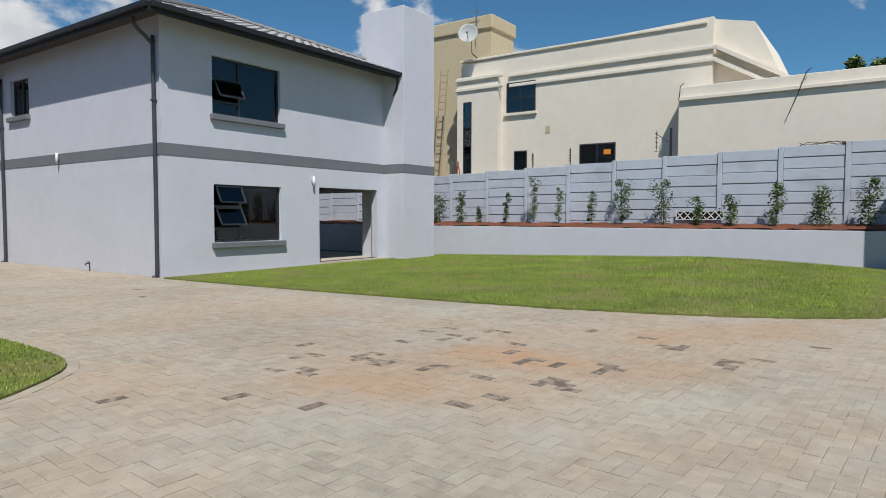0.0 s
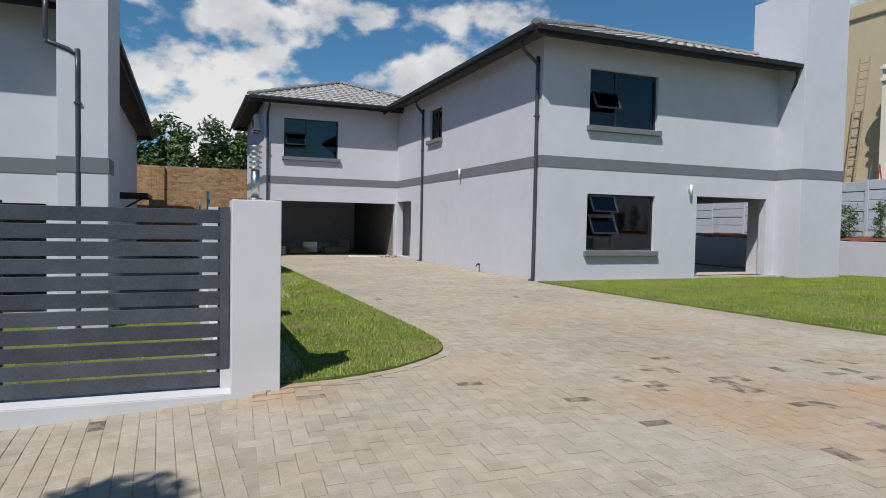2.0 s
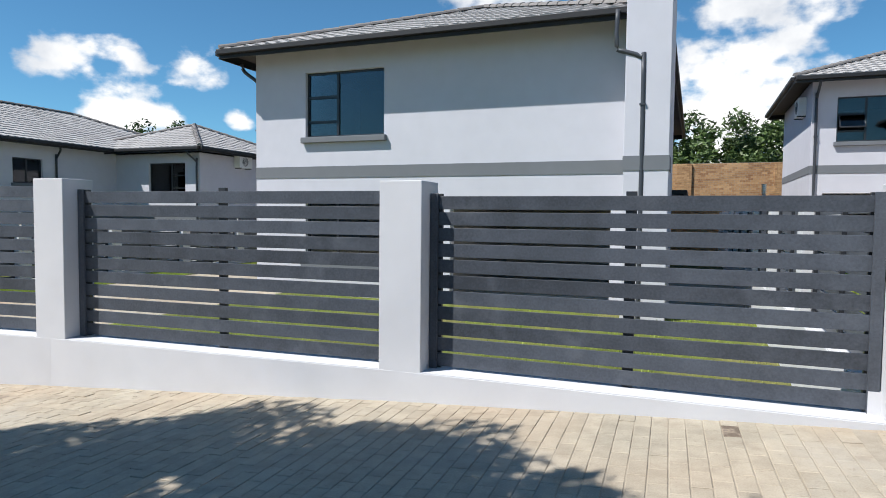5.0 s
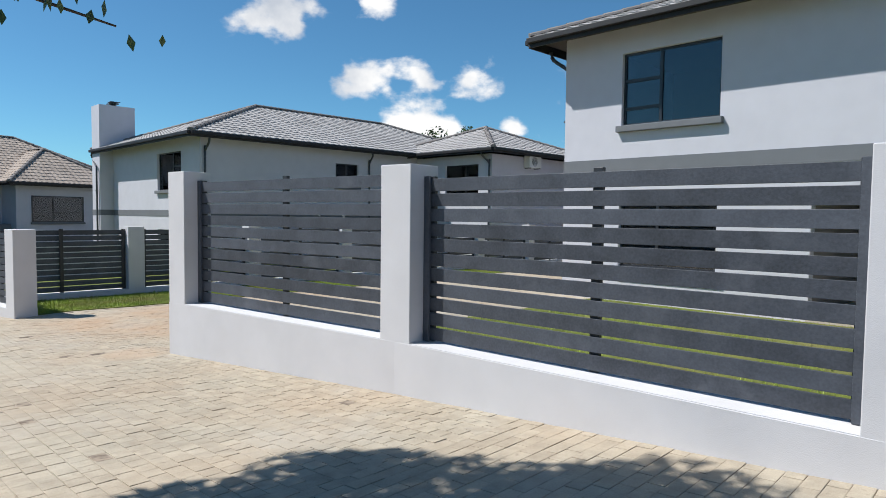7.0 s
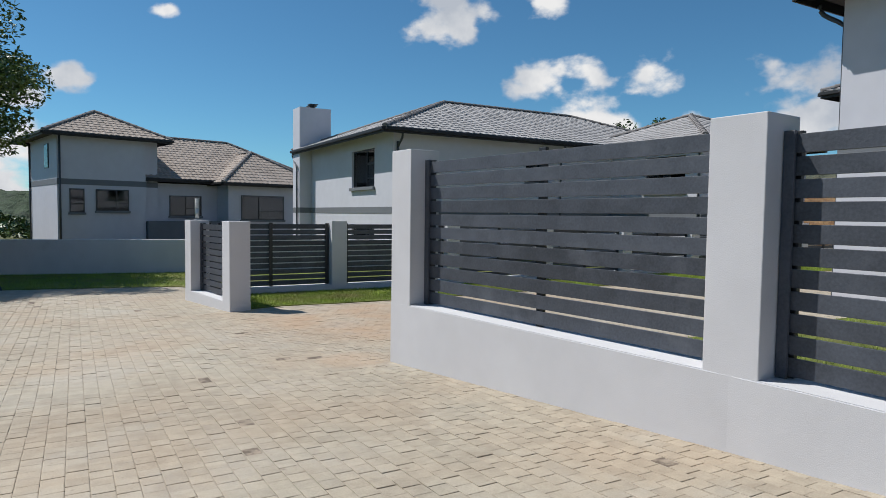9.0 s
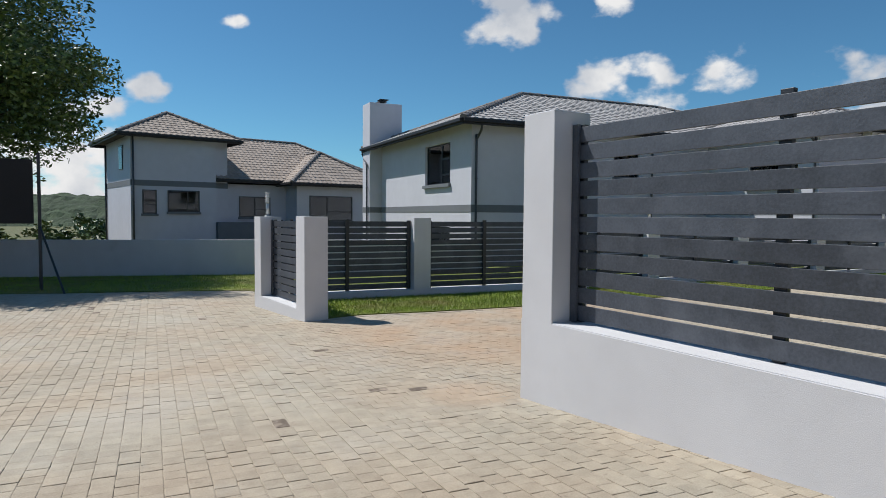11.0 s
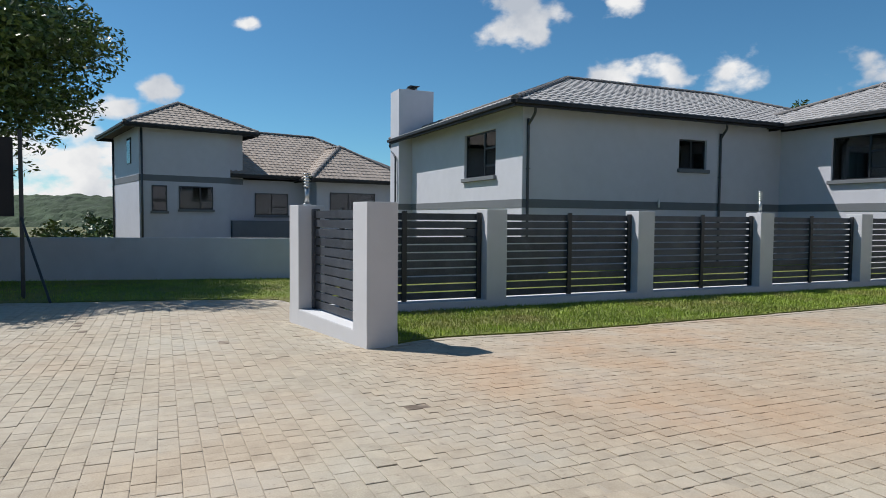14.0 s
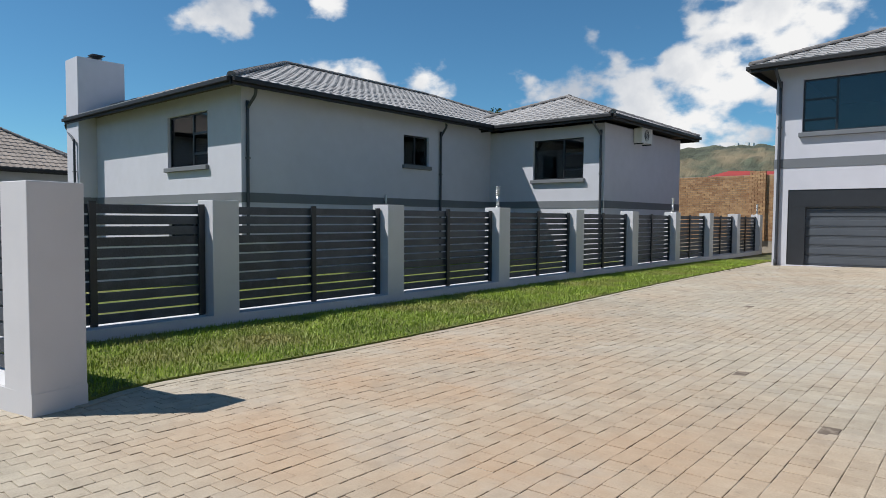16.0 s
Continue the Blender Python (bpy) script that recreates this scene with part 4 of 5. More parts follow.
def fence_bay(p, q, z_sill, z_top, g0, g1, back, n=11, w=0.36, posts_front=False, group="fence panels", ends=(0, 0)):
    """A bay between two pillars: a low plastered wall, and a panel of level slats on square posts, set back from the wall's face."""
    p, q = Vector((*p, 0)), Vector((*q, 0))
    d = (q - p).normalized()
    length = (q - p).length
    ang = math.degrees(math.atan2(d.y, d.x))
    a, b = w / 2, length - w / 2
    lw = tagged(part("low_wall", bmesh.new(), FENCEWALL), "low plastered wall under a slatted fence", "wall", "low fence walls")
    bm = bmesh.new()
    v = box(bm, -0.04 - (w / 2 - 0.036) * ends[0], length + 0.04 + (w / 2 - 0.036) * ends[1], -w / 2 - 0.0006, w / 2 + 0.0006, -9, z_sill)
    for vert in v:
        if vert.co.z < -5:
            vert.co.z = (g0 if vert.co.x < length / 2 else g1) - 0.12
    bmesh.ops.bevel(bm, geom=[e for e in bm.edges if all(abs(x.co.z - z_sill) < 1e-5 for x in e.verts)], offset=0.008, segments=2, affect="EDGES")
    bm.to_mesh(lw.data)
    bm.free()
    lw.matrix_world = pose(p.x, p.y, 0, 0, 0, ang)
    f = thing("fence_panel", (p.x, p.y, z_sill), "charcoal timber slat fence panel", "fence", group, rz=ang)
    hgt = z_top - z_sill
    pitch = (hgt - 0.02) / n
    yb = back
    pd = -0.062 if posts_front else 0.022
    for i in range(n):
        lo = 0.02 + i * pitch
        me = boxes((a + 0.012, b - 0.012, yb, yb + 0.022, lo, lo + pitch - 0.021), bevel=0.002)
        part("slat", me, SLAT, f)
    for cx in ((a + 0.05), (a + b) / 2, b - 0.05):
        part("fence_post", boxes((cx - 0.038, cx + 0.038, yb + pd + 0.001, yb + pd + 0.039, 0.004, hgt + (0.012 if cx == (a + b) / 2 else 0.0)), bevel=0.003), STEEL, f, "charcoal steel post")
    if not posts_front:
        part("end_strip", boxes((a + 0.006, a + 0.07, yb - 0.026, yb - 0.002, 0.004, hgt), bevel=0.002), SLAT, f, "upright charcoal end strip")
        part("end_strip", boxes((b - 0.075, b - 0.006, yb - 0.026, yb - 0.002, 0.004, hgt), bevel=0.002), SLAT, f, "upright charcoal end strip")
    return f


FRONT = [((1.25, 7.07), 1.42, -0.06), ((-2.19, 7.09), 1.46, -0.29), ((-5.86, 6.92), 1.51, -0.51), ((-9.48, 6.50), 1.57, -0.69)]
for i, ((x, y), zt, zg) in enumerate(FRONT):
    nx = FRONT[min(i + 1, 3)][0]
    pr = FRONT[max(i - 1, 0)][0]
    pillar(x, y, zg, zt, rz=math.degrees(math.atan2(pr[1] - nx[1], pr[0] - nx[0])), lamp=i == 0)
for i, ((pa, za, ga), (pb, zb_, gb)) in enumerate(zip(FRONT, FRONT[1:])):
    fence_bay(pb, pa, -0.035, (za + zb_) / 2 - 0.075, gb, ga, 0.02, ends=(i == 2, i == 0))

# between the first two gardens
for i in range(9):
    y = 7.1 + 3.0 * (i + 1)
    pillar(1.18, y, -0.03, 1.42 + 0.01 * i, lamp=(i + 1) % 3 == 0)
    fence_bay((1.18, y - 3.0), (1.18, y), 0.12, 1.36, -0.6, -0.6, 0.02, n=10)

# the second fence, from the road into the depth
q0 = (-14.65, 5.75)
q1 = (-16.70, 5.445)
pillar(*q0, -0.80, 0.75, rz=8.0)
pillar(*q1, -0.88, 0.74, rz=8.0, lamp=True)
fence_bay(q1, q0, -0.62, 0.69, -0.88, -0.80, 0.02, ends=(1, 1))
for i in range(1, 10):
    y = 5.54 + 3.0 * i
    pillar(-17.27, y, -0.84, 0.73 + 0.004 * i, lamp=i in (3, 6, 9))
for i in range(9):
    y = 5.54 + 3.0 * i
    fence_bay((-17.27, y), (-17.27, y + 3.0), -0.70, 0.68, -0.85, -0.85, 0.05, n=11, posts_front=True)

# an unseen wall added across the road, to cut low sky light and bounce
tagged(part("wall_unseen_south", boxes((-70, 45, -9.2, -9.0, -2.5, 2.6)), FENCEWALL, kind="structure"), "unseen plain wall added across the road to cut light", "wall")

# unseen block, placed and sized to throw its shadow on the retaining wall
tagged(part("wall_shadow_caster", boxes((16.8, 34, -9.0, 0.72, -0.5, 4.5)), WALL, kind="structure"), "unseen plain block added to shade the retaining wall's end", "wall")

# the low wall beyond the verge
bm = bmesh.new()
pts = [(-28.5, -14), (-25.35, 0.9), (-23.95, 6.9), (-22.4, 12.9)]
for (xa, ya), (xb, yb) in zip(pts, pts[1:]):
    d = Vector((xb - xa, yb - ya, 0)).normalized()
    n = Vector((d.y, -d.x, 0)) * 0.10
    vs = []
    for (x, y) in ((xa, ya), (xb, yb)):
        for s in (1, -1):
            for z in (-1.6, 0.06):
                vs.append(bm.verts.new((x + s * n.x, y + s * n.y, z)))
    for f in ((0, 1, 5, 4), (2, 6, 7, 3), (1, 3, 7, 5), (0, 2, 3, 1), (4, 5, 7, 6), (0, 4, 6, 2)):
        bm.faces.new([vs[i] for i in f])
tagged(part("wall_road", fix(bm), FENCEWALL, kind="structure"), "low pale grey plastered wall", "wall")

# ---------------------------------------------------------------- retaining wall, bed and precast fence
tagged(part("retaining_wall", boxes((18.6, 18.82, -8.0, 22.0, -0.4, 1.0), bevel=0.008), WALL, kind="structure"), "painted retaining wall of the plant bed", "wall")
bm = bmesh.new()
rng = random.Random(4)
nx_, ny_ = 8, 120
grid = [[bm.verts.new((18.82 + 1.2 * i / nx_, -8 + 30 * j / ny_, 0.98 + rng.uniform(0, 0.07) + 0.05 * math.sin(i / nx_ * 3.14) + 0.10 * i / nx_)) for i in range(nx_ + 1)] for j in range(ny_ + 1)]
for j in range(ny_):
    for i in range(nx_):
        bm.faces.new((grid[j][i], grid[j][i + 1], grid[j + 1][i + 1], grid[j + 1][i]))
part("soil_bed", bm, SOIL, None, "bare red soil bed", "structure")

pf = thing("precast_fence", (19.95, 0, 0), "pale grey precast concrete panel fence", "fence")
slab = {}
for j in range(-4, 14):
    y0 = 1.36 + 1.54 * j
    zt = 3.24 - (y0 - 2.9) * 0.031
    zt = round(zt / 0.05) * 0.05
    part("concrete_post", boxes((-0.06, 0.06, y0 - 0.06, y0 + 0.06, 0.8, zt + 0.02), bevel=0.01), PRECAST, pf)
    for k in range(7):
        lo = zt - 0.02 - (k + 1) * 0.305
        tilt = rng.uniform(-0.008, 0.008)
        part("precast_slab", boxes((-0.03 + 0.016 * (k % 2), 0.03 + 0.016 * (k % 2), y0 + 0.066, y0 + 1.474, lo + tilt * 0.5 + 0.001, lo + 0.287 + tilt * 0.5), bevel=0.010), PRECAST, pf)
    part("slab_tongue", boxes((0.034, 0.040, y0 + 0.066, y0 + 1.474, 0.9, zt - 0.03)), PRECAST, pf)


def leaf_cluster(bm, c, r, n, size, rng, squash=1.0):
    for _ in range(n):
        d = Vector((rng.gauss(0, 1), rng.gauss(0, 1), rng.gauss(0, 1) * squash)).normalized() * (r * rng.random() ** 0.4)
        p = Vector(c) + d
        u = Vector((rng.gauss(0, 1), rng.gauss(0, 1), rng.gauss(0, 0.6))).normalized()
        v = u.orthogonal().normalized()
        v = Matrix.Rotation(rng.uniform(0, 6.28), 3, u) @ v
        s = size * rng.uniform(0.6, 1.3)
        q = [p - u * s, p - v * s * 0.38 + u * 0.1 * s, p + u * s, p + v * s * 0.38 + u * 0.1 * s]
        bm.faces.new([bm.verts.new(k) for k in q])


SHRUBS = [(15.33, 1.0, .30), (14.38, 1.15, .24), (13.6, 0.6, .13), (12.55, 1.1, .16), (11.54, 1.6, .20), (10.64, 1.25, .15), (9.56, 1.1, .19), (8.61, 1.4, .32), (7.37, 1.35, .30), (6.46, 0.85, .20), (5.57, 0.85, .24), (4.44, 1.2, .28), (3.44, 1.0, .34), (2.42, 1.25, .32), (1.3, 1.0, .25), (17.2, 1.2, .3)]
for i, (y, hgt, r) in enumerate(SHRUBS):
    rg = random.Random(50 + i)
    s = thing("shrub", (19.35, y, 1.05), "young slender green shrub planted in red soil", "shrub", "shrubs along the fence")
    bm = bmesh.new()
    tube(bm, [(0, 0, -0.03), (rg.uniform(-.03, .03), rg.uniform(-.03, .03), hgt * 0.5), (rg.uniform(-.06, .06), rg.uniform(-.06, .06), hgt * 0.9)], 0.013, 6, 0.005)
    for k in range(5):
        z = hgt * (0.2 + 0.14 * k)
        a = rg.uniform(0, 6.28)
        tube(bm, [(0, 0, z), (math.cos(a) * r * .8, math.sin(a) * r * .8, z + 0.12)], 0.006, 4, 0.003)
    part("stem", fix(bm), BARK, s)
    bm = bmesh.new()
    for k in range(9):
        z = hgt * (0.16 + 0.095 * k)
        rr = r * rg.uniform(0.4, 1.0) * (0.7 if k in (0, 8) else 1)
        leaf_cluster(bm, (rg.uniform(-.4, .4) * r, rg.uniform(-.5, .5) * r, z), rr, int(60 * (r / .25) ** 1.5) + 14, 0.042, rg)
    part("leaves", bm, LEAF, s)

tr = thing("trellis", (19.84, 5.84, 1.24), "white lattice panel set low against a precast fence", "trellis")
part("trellis_frame", boxes((-0.012, 0.012, 0, 1.31, 0.0, 0.02), (-0.012, 0.012, 0, 1.31, 0.24, 0.26), (-0.012, 0.012, 0, 0.02, 0.0205, 0.2395), (-0.012, 0.012, 1.29, 1.31, 0.0205, 0.2395)), WHITE, tr)
for i in range(6):
    for s_ in (1, -1):
        bm = bmesh.new()
        yc = 0.12 + i * 0.214
        box(bm, -0.005, 0.005, -0.012, 0.012, -0.145, 0.145, m=Matrix.Translation((0.006 * s_, yc, 0.13)) @ Matrix.Rotation(radians(42 * s_), 4, "X"))
        part("lattice_slat", bm, WHITE, tr)
# black sheet painted as the shade behind the lattice
part("backing", boxes((0.02, 0.03, 0.02, 1.29, 0.02, 0.24)), BLACKBOARD, tr, "black sheet standing in for shade behind the lattice")
for y, z0, z1 in ((7.36, 3.0, 3.95), (10.55, 2.96, 3.55), (11.9, 2.94, 3.45)):
    eb = thing("electric_bracket", (19.95, y, z0), "black electric fence bracket with insulators on a fence top", "bracket", "electric fence brackets")
    h_ = z1 - z0
    big = h_ > 0.8
    part("upright", boxes((-0.02, 0.02, -0.035 if big else -0.012, 0.035 if big else 0.012, -0.12, h_), bevel=0.003), STEEL, eb)
    if big:
        bm = bmesh.new()
        tube(bm, [(0, 0, h_ * 0.55), (0, 0.45, h_ - 0.15)], 0.012, 6)
        tube(bm, [(0, 0.42, h_ * 0.35), (0, 0.42, h_ - 0.05)], 0.010, 6)
        part("arm", fix(bm), STEEL, eb)
    for k in range(5):
        bm = bmesh.new()
        yy = 0.42 if big else 0.0
        tube(bm, [(-0.02, yy - 0.04, h_ * (0.3 + 0.14 * k)), (-0.02, yy + 0.04, h_ * (0.3 + 0.14 * k))], 0.014, 6)
        part("insulator", fix(bm), STEEL, eb)
vine = thing("dry_vine", (19.95, 2.95, 3.2), "dry leafless creeper lying on a fence top", "vine")
bm = bmesh.new()
rgv = random.Random(5)
for k in range(4):
    tube(bm, [(rgv.uniform(-.03, .03), 0.04 + 0.17 * q, rgv.uniform(-0.02, 0.10)) for q in range(7)], 0.008, 5)
part("stems", fix(bm), BARK, vine)
part("twig_knot", boxes((-0.05, 0.05, -0.12, 0.10, 0.0, 0.06), bevel=0.015), BARK, vine)
for i, (y, z) in enumerate([(4.4, 6.12), (8.45, 6.10)]):
    wr = thing("wire_stay", (25.05, y, z), "thin dark fence wire stay hanging on a cream wall", "wire", "wire stays")
    bm = bmesh.new()
    tube(bm, [(-0.1, -0.12, 0.12), (-0.1, 0.02, 0.0), (-0.08, 0.28 if i == 0 else 0.05, -0.75 if i == 0 else -0.35), (-0.08, 0.52 if i == 0 else 0.08, -1.35 if i == 0 else -0.45)], 0.016, 6)
    part("stay", fix(bm), STEEL, wr)

# ---------------------------------------------------------------- brick wall behind the gardens
bw = thing("brick_wall", (0, 35.0, 0), "tall yellow-brown face brick wall with piers", "wall")
part("mortar_core", boxes((-14.0, 16, 0.0, 0.20, -2.0, 3.78), (-30, -14.0, 0.0, 0.20, -2.0, 2.55)), MORTAR, bw, kind="stuff")
vs, fs = [], []
rg = random.Random(9)


def add_box(vs, fs, x0, x1, y0, y1, z0, z1):
    b = len(vs)
    vs += [(x, y, z) for x in (x0, x1) for y in (y0, y1) for z in (z0, z1)]
    fs += [tuple(b + i for i in f) for f in ((0, 4, 5, 1), (0, 1, 3, 2), (4, 6, 7, 5), (1, 5, 7, 3))]


for xa, xb, front in [(-14.0, 16, -0.006), (-30, -14.0, -0.006)] + [(c - 0.33, c + 0.33, -0.13) for c in (-24.5, -17.9, -9.5, -3.6, -0.55, 3.6, 8.2, 12.5)]:
    for r in range(52):
        z = -0.8 + r * 0.088 if front > -0.1 else -0.8 + r * 0.088
        if z > (3.72 if front > -0.1 else 3.86) - (1.2 if xb < -13.9 else 0) or z < -0.4:
            continue
        x = xa + (0.0 if r % 2 else -0.11)
        while x < xb:
            p, q = max(x, xa) + 0.005, min(x + 0.215, xb)
            if q - p > 0.03:
                add_box(vs, fs, p, q, front - rg.uniform(0, 0.012), 0.0 if front > -0.1 else -0.004, z, z + 0.077)
            x += 0.225
mesh_np("brick_field", vs, fs, BRICK, bw, "weathered face bricks", kind="stuff")


# ---------------------------------------------------------------- the cream building beyond the fence
bb = thing("apartment_building", (26.0, 0, 0), "tall cream plastered building with a flat parapet and mouldings", "building")
part("main_wall", boxes((0, 8, 7.6, 16.6, -0.5, 7.75)), BEIGE, bb)
part("corner_wall", boxes((-0.35, 8, 16.6, 18.8, -0.5, 7.75)), BEIGE, bb)
bm = boxes((0, 8, 7.6, 18.8, 7.75, 8.6))
for v in bm.verts:
    if v.co.z > 8.5:
        v.co.z = 8.75 - (v.co.y - 7.8) * 0.03
part("parapet", bm, BEIGE, bb)
for z, pr in ((7.55, 0.10), (7.1, 0.08)):
    part("moulding", boxes((-pr, -0.002, 7.45, 16.2, z, z + 0.14), bevel=0.02), BEIGE, bb, "cream plaster moulding")
    part("moulding", boxes((-0.35 - pr, -0.352, 16.3, 18.85, z, z + 0.14), bevel=0.02), BEIGE, bb, "cream plaster moulding")
part("coping", boxes((-0.08, 0.3, 7.8, 18.85, 8.52, 8.62), bevel=0.02), BEIGE, bb)
bm = bmesh.new()
pr = [(4.4, -0.5), (7.9, -0.5), (7.9, 8.79), (6.25, 8.42), (5.3, 6.3)]
f0 = [bm.verts.new((0.3, y, z)) for y, z in pr]
f1 = [bm.verts.new((6.0, y, z)) for y, z in pr]
bm.faces.new(f0)
bm.faces.new(f1[::-1])
for i in range(len(pr)):
    bm.faces.new((f0[i], f0[(i + 1) % len(pr)], f1[(i + 1) % len(pr)], f1[i]))
part("gable_wall", fix(bm), BEIGE, bb)
for z in (7.62, 7.15):
    bm = boxes((-0.1, 0.3, -3.3, 0.0, -0.07, 0.07))
    part("moulding", bm, BEIGE, bb, "cream plaster moulding", m=Matrix.Translation((0.0, 7.5, z)) @ Matrix.Rotation(radians(30), 4, "X"))
part("low_wing", boxes((-0.9, 8, -16, 8.56, -0.5, 6.1), bevel=0.02), BEIGE, bb)
part("low_moulding", boxes((-1.02, -0.902, -16, 8.56, 5.58, 5.72), bevel=0.02), BEIGE, bb, "cream plaster moulding")
part("terrace", boxes((-1.9, -0.36, 16.9, 21.5, -0.5, 2.3)), BEIGE, bb)
part("stack_shaft", boxes((1.2, 3.4, 17.9, 21.5, -0.5, 10.3)), TAN, bb, "tan plastered chimney stack")
part("stack_head", boxes((1.1, 3.5, 17.8, 21.6, 10.3, 10.95), bevel=0.05), TAN, bb, "tan plastered chimney head")
part("stack_cowl", boxes((1.9, 2.6, 19.3, 20.2, 10.95, 11.2)), STEEL, bb, "black chimney cowl")


def far_window(y0, y1, z0, z1, x=0.0, cols=2, rows=2):
    w = new("window")
    w.parent = bb
    lst = [(x - 0.02, x + 0.03, y0, y1, z0, z0 + .06), (x - 0.02, x + 0.03, y0, y1, z1 - .06, z1), (x - 0.02, x + 0.03, y0, y0 + .06, z0 + .06, z1 - .06), (x - 0.02, x + 0.03, y1 - .06, y1, z0 + .06, z1 - .06)]
    for c in range(1, cols):
        m = y0 + (y1 - y0) * c / cols
        lst.append((x - 0.02, x + 0.03, m - .03, m + .03, z0 + .06, z1 - .06))
    for c in range(1, rows):
        m = z0 + (z1 - z0) * c / rows
        lst.append((x - 0.019, x + 0.031, y0 + .06, y1 - .06, m - .03, m + .03))
    part("window_frame", boxes(*lst), FRAME, w)
    part("pane", boxes((x - 0.008, x - 0.003, y0 + 0.03, y1 - 0.03, z0 + 0.03, z1 - 0.03)), GLASS, w)
    # black sheet behind the pane in place of an unlit room
    part("black_room_sheet", boxes((x - 0.0025, x + 0.0, y0 + 0.03, y1 - 0.03, z0 + 0.03, z1 - 0.03)), BLACKBOARD, w)
    part("window_sill", boxes((x - 0.12, x, y0 - 0.08, y1 + 0.08, z0 - 0.12, z0 - 0.002), bevel=0.01), BEIGE, w)


far_window(14.9, 16.35, 5.95, 7.3)
far_window(11.26, 12.82, 3.49, 4.36, rows=1)
far_window(15.3, 15.95, 3.3, 4.25, cols=1, rows=1)
far_window(18.0, 18.45, 3.2, 6.6, x=-0.35, cols=1, rows=4)
part("warning_card", boxes((-0.05, -0.045, 11.45, 11.75, 3.88, 4.08)), ORANGE, bb, "small orange card in a window")
part("vent_grille", boxes((-0.02, 0.0, 14.2, 14.4, 4.95, 5.25), bevel=0.004), TAN, bb)

ld = thing("ladder", (25.35, 19.9, 1.6), "long wooden extension ladder leaning on a chimney stack", "ladder")
lean = Matrix.Rotation(radians(7), 4, "Y")
for s in (-0.2, 0.2):
    part("stile", boxes((-0.02, 0.02, s - 0.03, s + 0.03, 0, 6.8), bevel=0.004), TIMBER, ld, m=lean)
for k in range(20):
    bm = bmesh.new()
    tube(bm, [(0, -0.17, 0.3 + k * 0.33), (0, 0.17, 0.3 + k * 0.33)], 0.018, 6)
    part("rung", fix(bm), TIMBER, ld, m=lean)
st = thing("step_ladder", (24.6, 18.2, 2.3), "small red and grey folding step ladder", "ladder")
for s in (-0.22, 0.22):
    bm = bmesh.new()
    tube(bm, [(-0.25, s, 0), (0, s * 0.7, 1.5)], 0.025, 6)
    tube(bm, [(0.25, s, 0), (0, s * 0.7, 1.5)], 0.025, 6)
    part("leg", fix(bm), CHROME if s > 0 else REDROOF, st)
for k in range(4):
    part("tread", boxes((-0.24 + k * 0.06, -0.16 + k * 0.06, -0.18, 0.18, 0.3 + k * 0.33, 0.33 + k * 0.33)), CHROME, st)

ds = thing("satellite_dish", (25.2, 17.9, 9.55), "white round satellite dish on a wall bracket", "satellite dish")
bm = bmesh.new()
rings = []
for k in range(7):
    r = 0.45 * k / 6
    rings.append([bm.verts.new((0.25 * (r / 0.45) ** 2 * -1 * 0.5, r * math.cos(t), r * math.sin(t))) for t in np.linspace(0, 2 * math.pi, 24, endpoint=False)] if k else [bm.verts.new((0, 0, 0))])
for k in range(24):
    bm.faces.new((rings[0][0], rings[1][k], rings[1][(k + 1) % 24]))
for q, s in zip(rings[1:], rings[2:]):
    for k in range(24):
        bm.faces.new((q[k], s[k], s[(k + 1) % 24], q[(k + 1) % 24]))
bmesh.ops.solidify(bm, geom=bm.faces[:], thickness=0.02)
part("reflector", bm, WHITE, ds, m=pose(0, 0, 0, 0, 12, 25), smooth=True)
bm = bmesh.new()
tube(bm, [(0, 0, -0.38), (-0.42, 0, -0.12)], 0.014, 6)
tube(bm, [(-0.44, 0, -0.15), (-0.36, 0, -0.08)], 0.04, 8)
part("feed_arm", fix(bm), STEEL, ds, m=pose(0, 0, 0, 0, 12, 25))
bm = bmesh.new()
tube(bm, [(0.05, 0, 0), (0.25, 0, -0.1), (0.3, 0, -0.8), (0.9, 0, -0.95)], 0.025, 6)
part("mast", fix(bm), STEEL, ds)
an = thing("aerial", (27.0, 18.6, 10.2), "thin television aerial on a pole", "aerial")
bm = bmesh.new()
tube(bm, [(0, 0, -0.3), (0, 0, 2.2)], 0.02, 6)
part("pole", fix(bm), CHROME, an)
for k in range(4):
    bm = bmesh.new()
    tube(bm, [(0.2 * k - .3, -0.3, 0.9), (0.2 * k - .3, 0.3, 0.9)], 0.012, 5)
    part("element", fix(bm), CHROME, an)

# ---------------------------------------------------------------- the house beyond the low wall
he = thing("house", (-42.0, 2.65, 2.55), "pale grey two-storey house with a long tiled wing", "house", rz=13)
part("block_wall", boxes((-6.5, 0, 0, 4.35, -4.2, 2.3)), WALL, he)
part("block_return", boxes((-6.5, -0.6, 4.351, 5.2, -4.2, 2.3)), WALL, he)
part("plaster_band", boxes((-6.51, 0.014, -0.014, 4.36, -0.30, 0.0), (-6.5, -0.586, 4.362, 5.214, -0.30, 0.0)), BAND, he)
hip_roof(he, -7.2, 0.6, -0.7, 5.6, 2.35, "x", pitch=0.5, material=TILE_BROWN)
part("wing_wall", boxes((-9.0, -1.0, 5.2, 10.6, -4.2, 0.0), (-9.0, 0.6, 8.9, 14.5, -4.2, 0.02)), WALL, he)
hip_roof(he, -11.0, -0.3, 1.4, 17.0, 0.25, "y", pitch=0.54, material=TILE_BROWN)
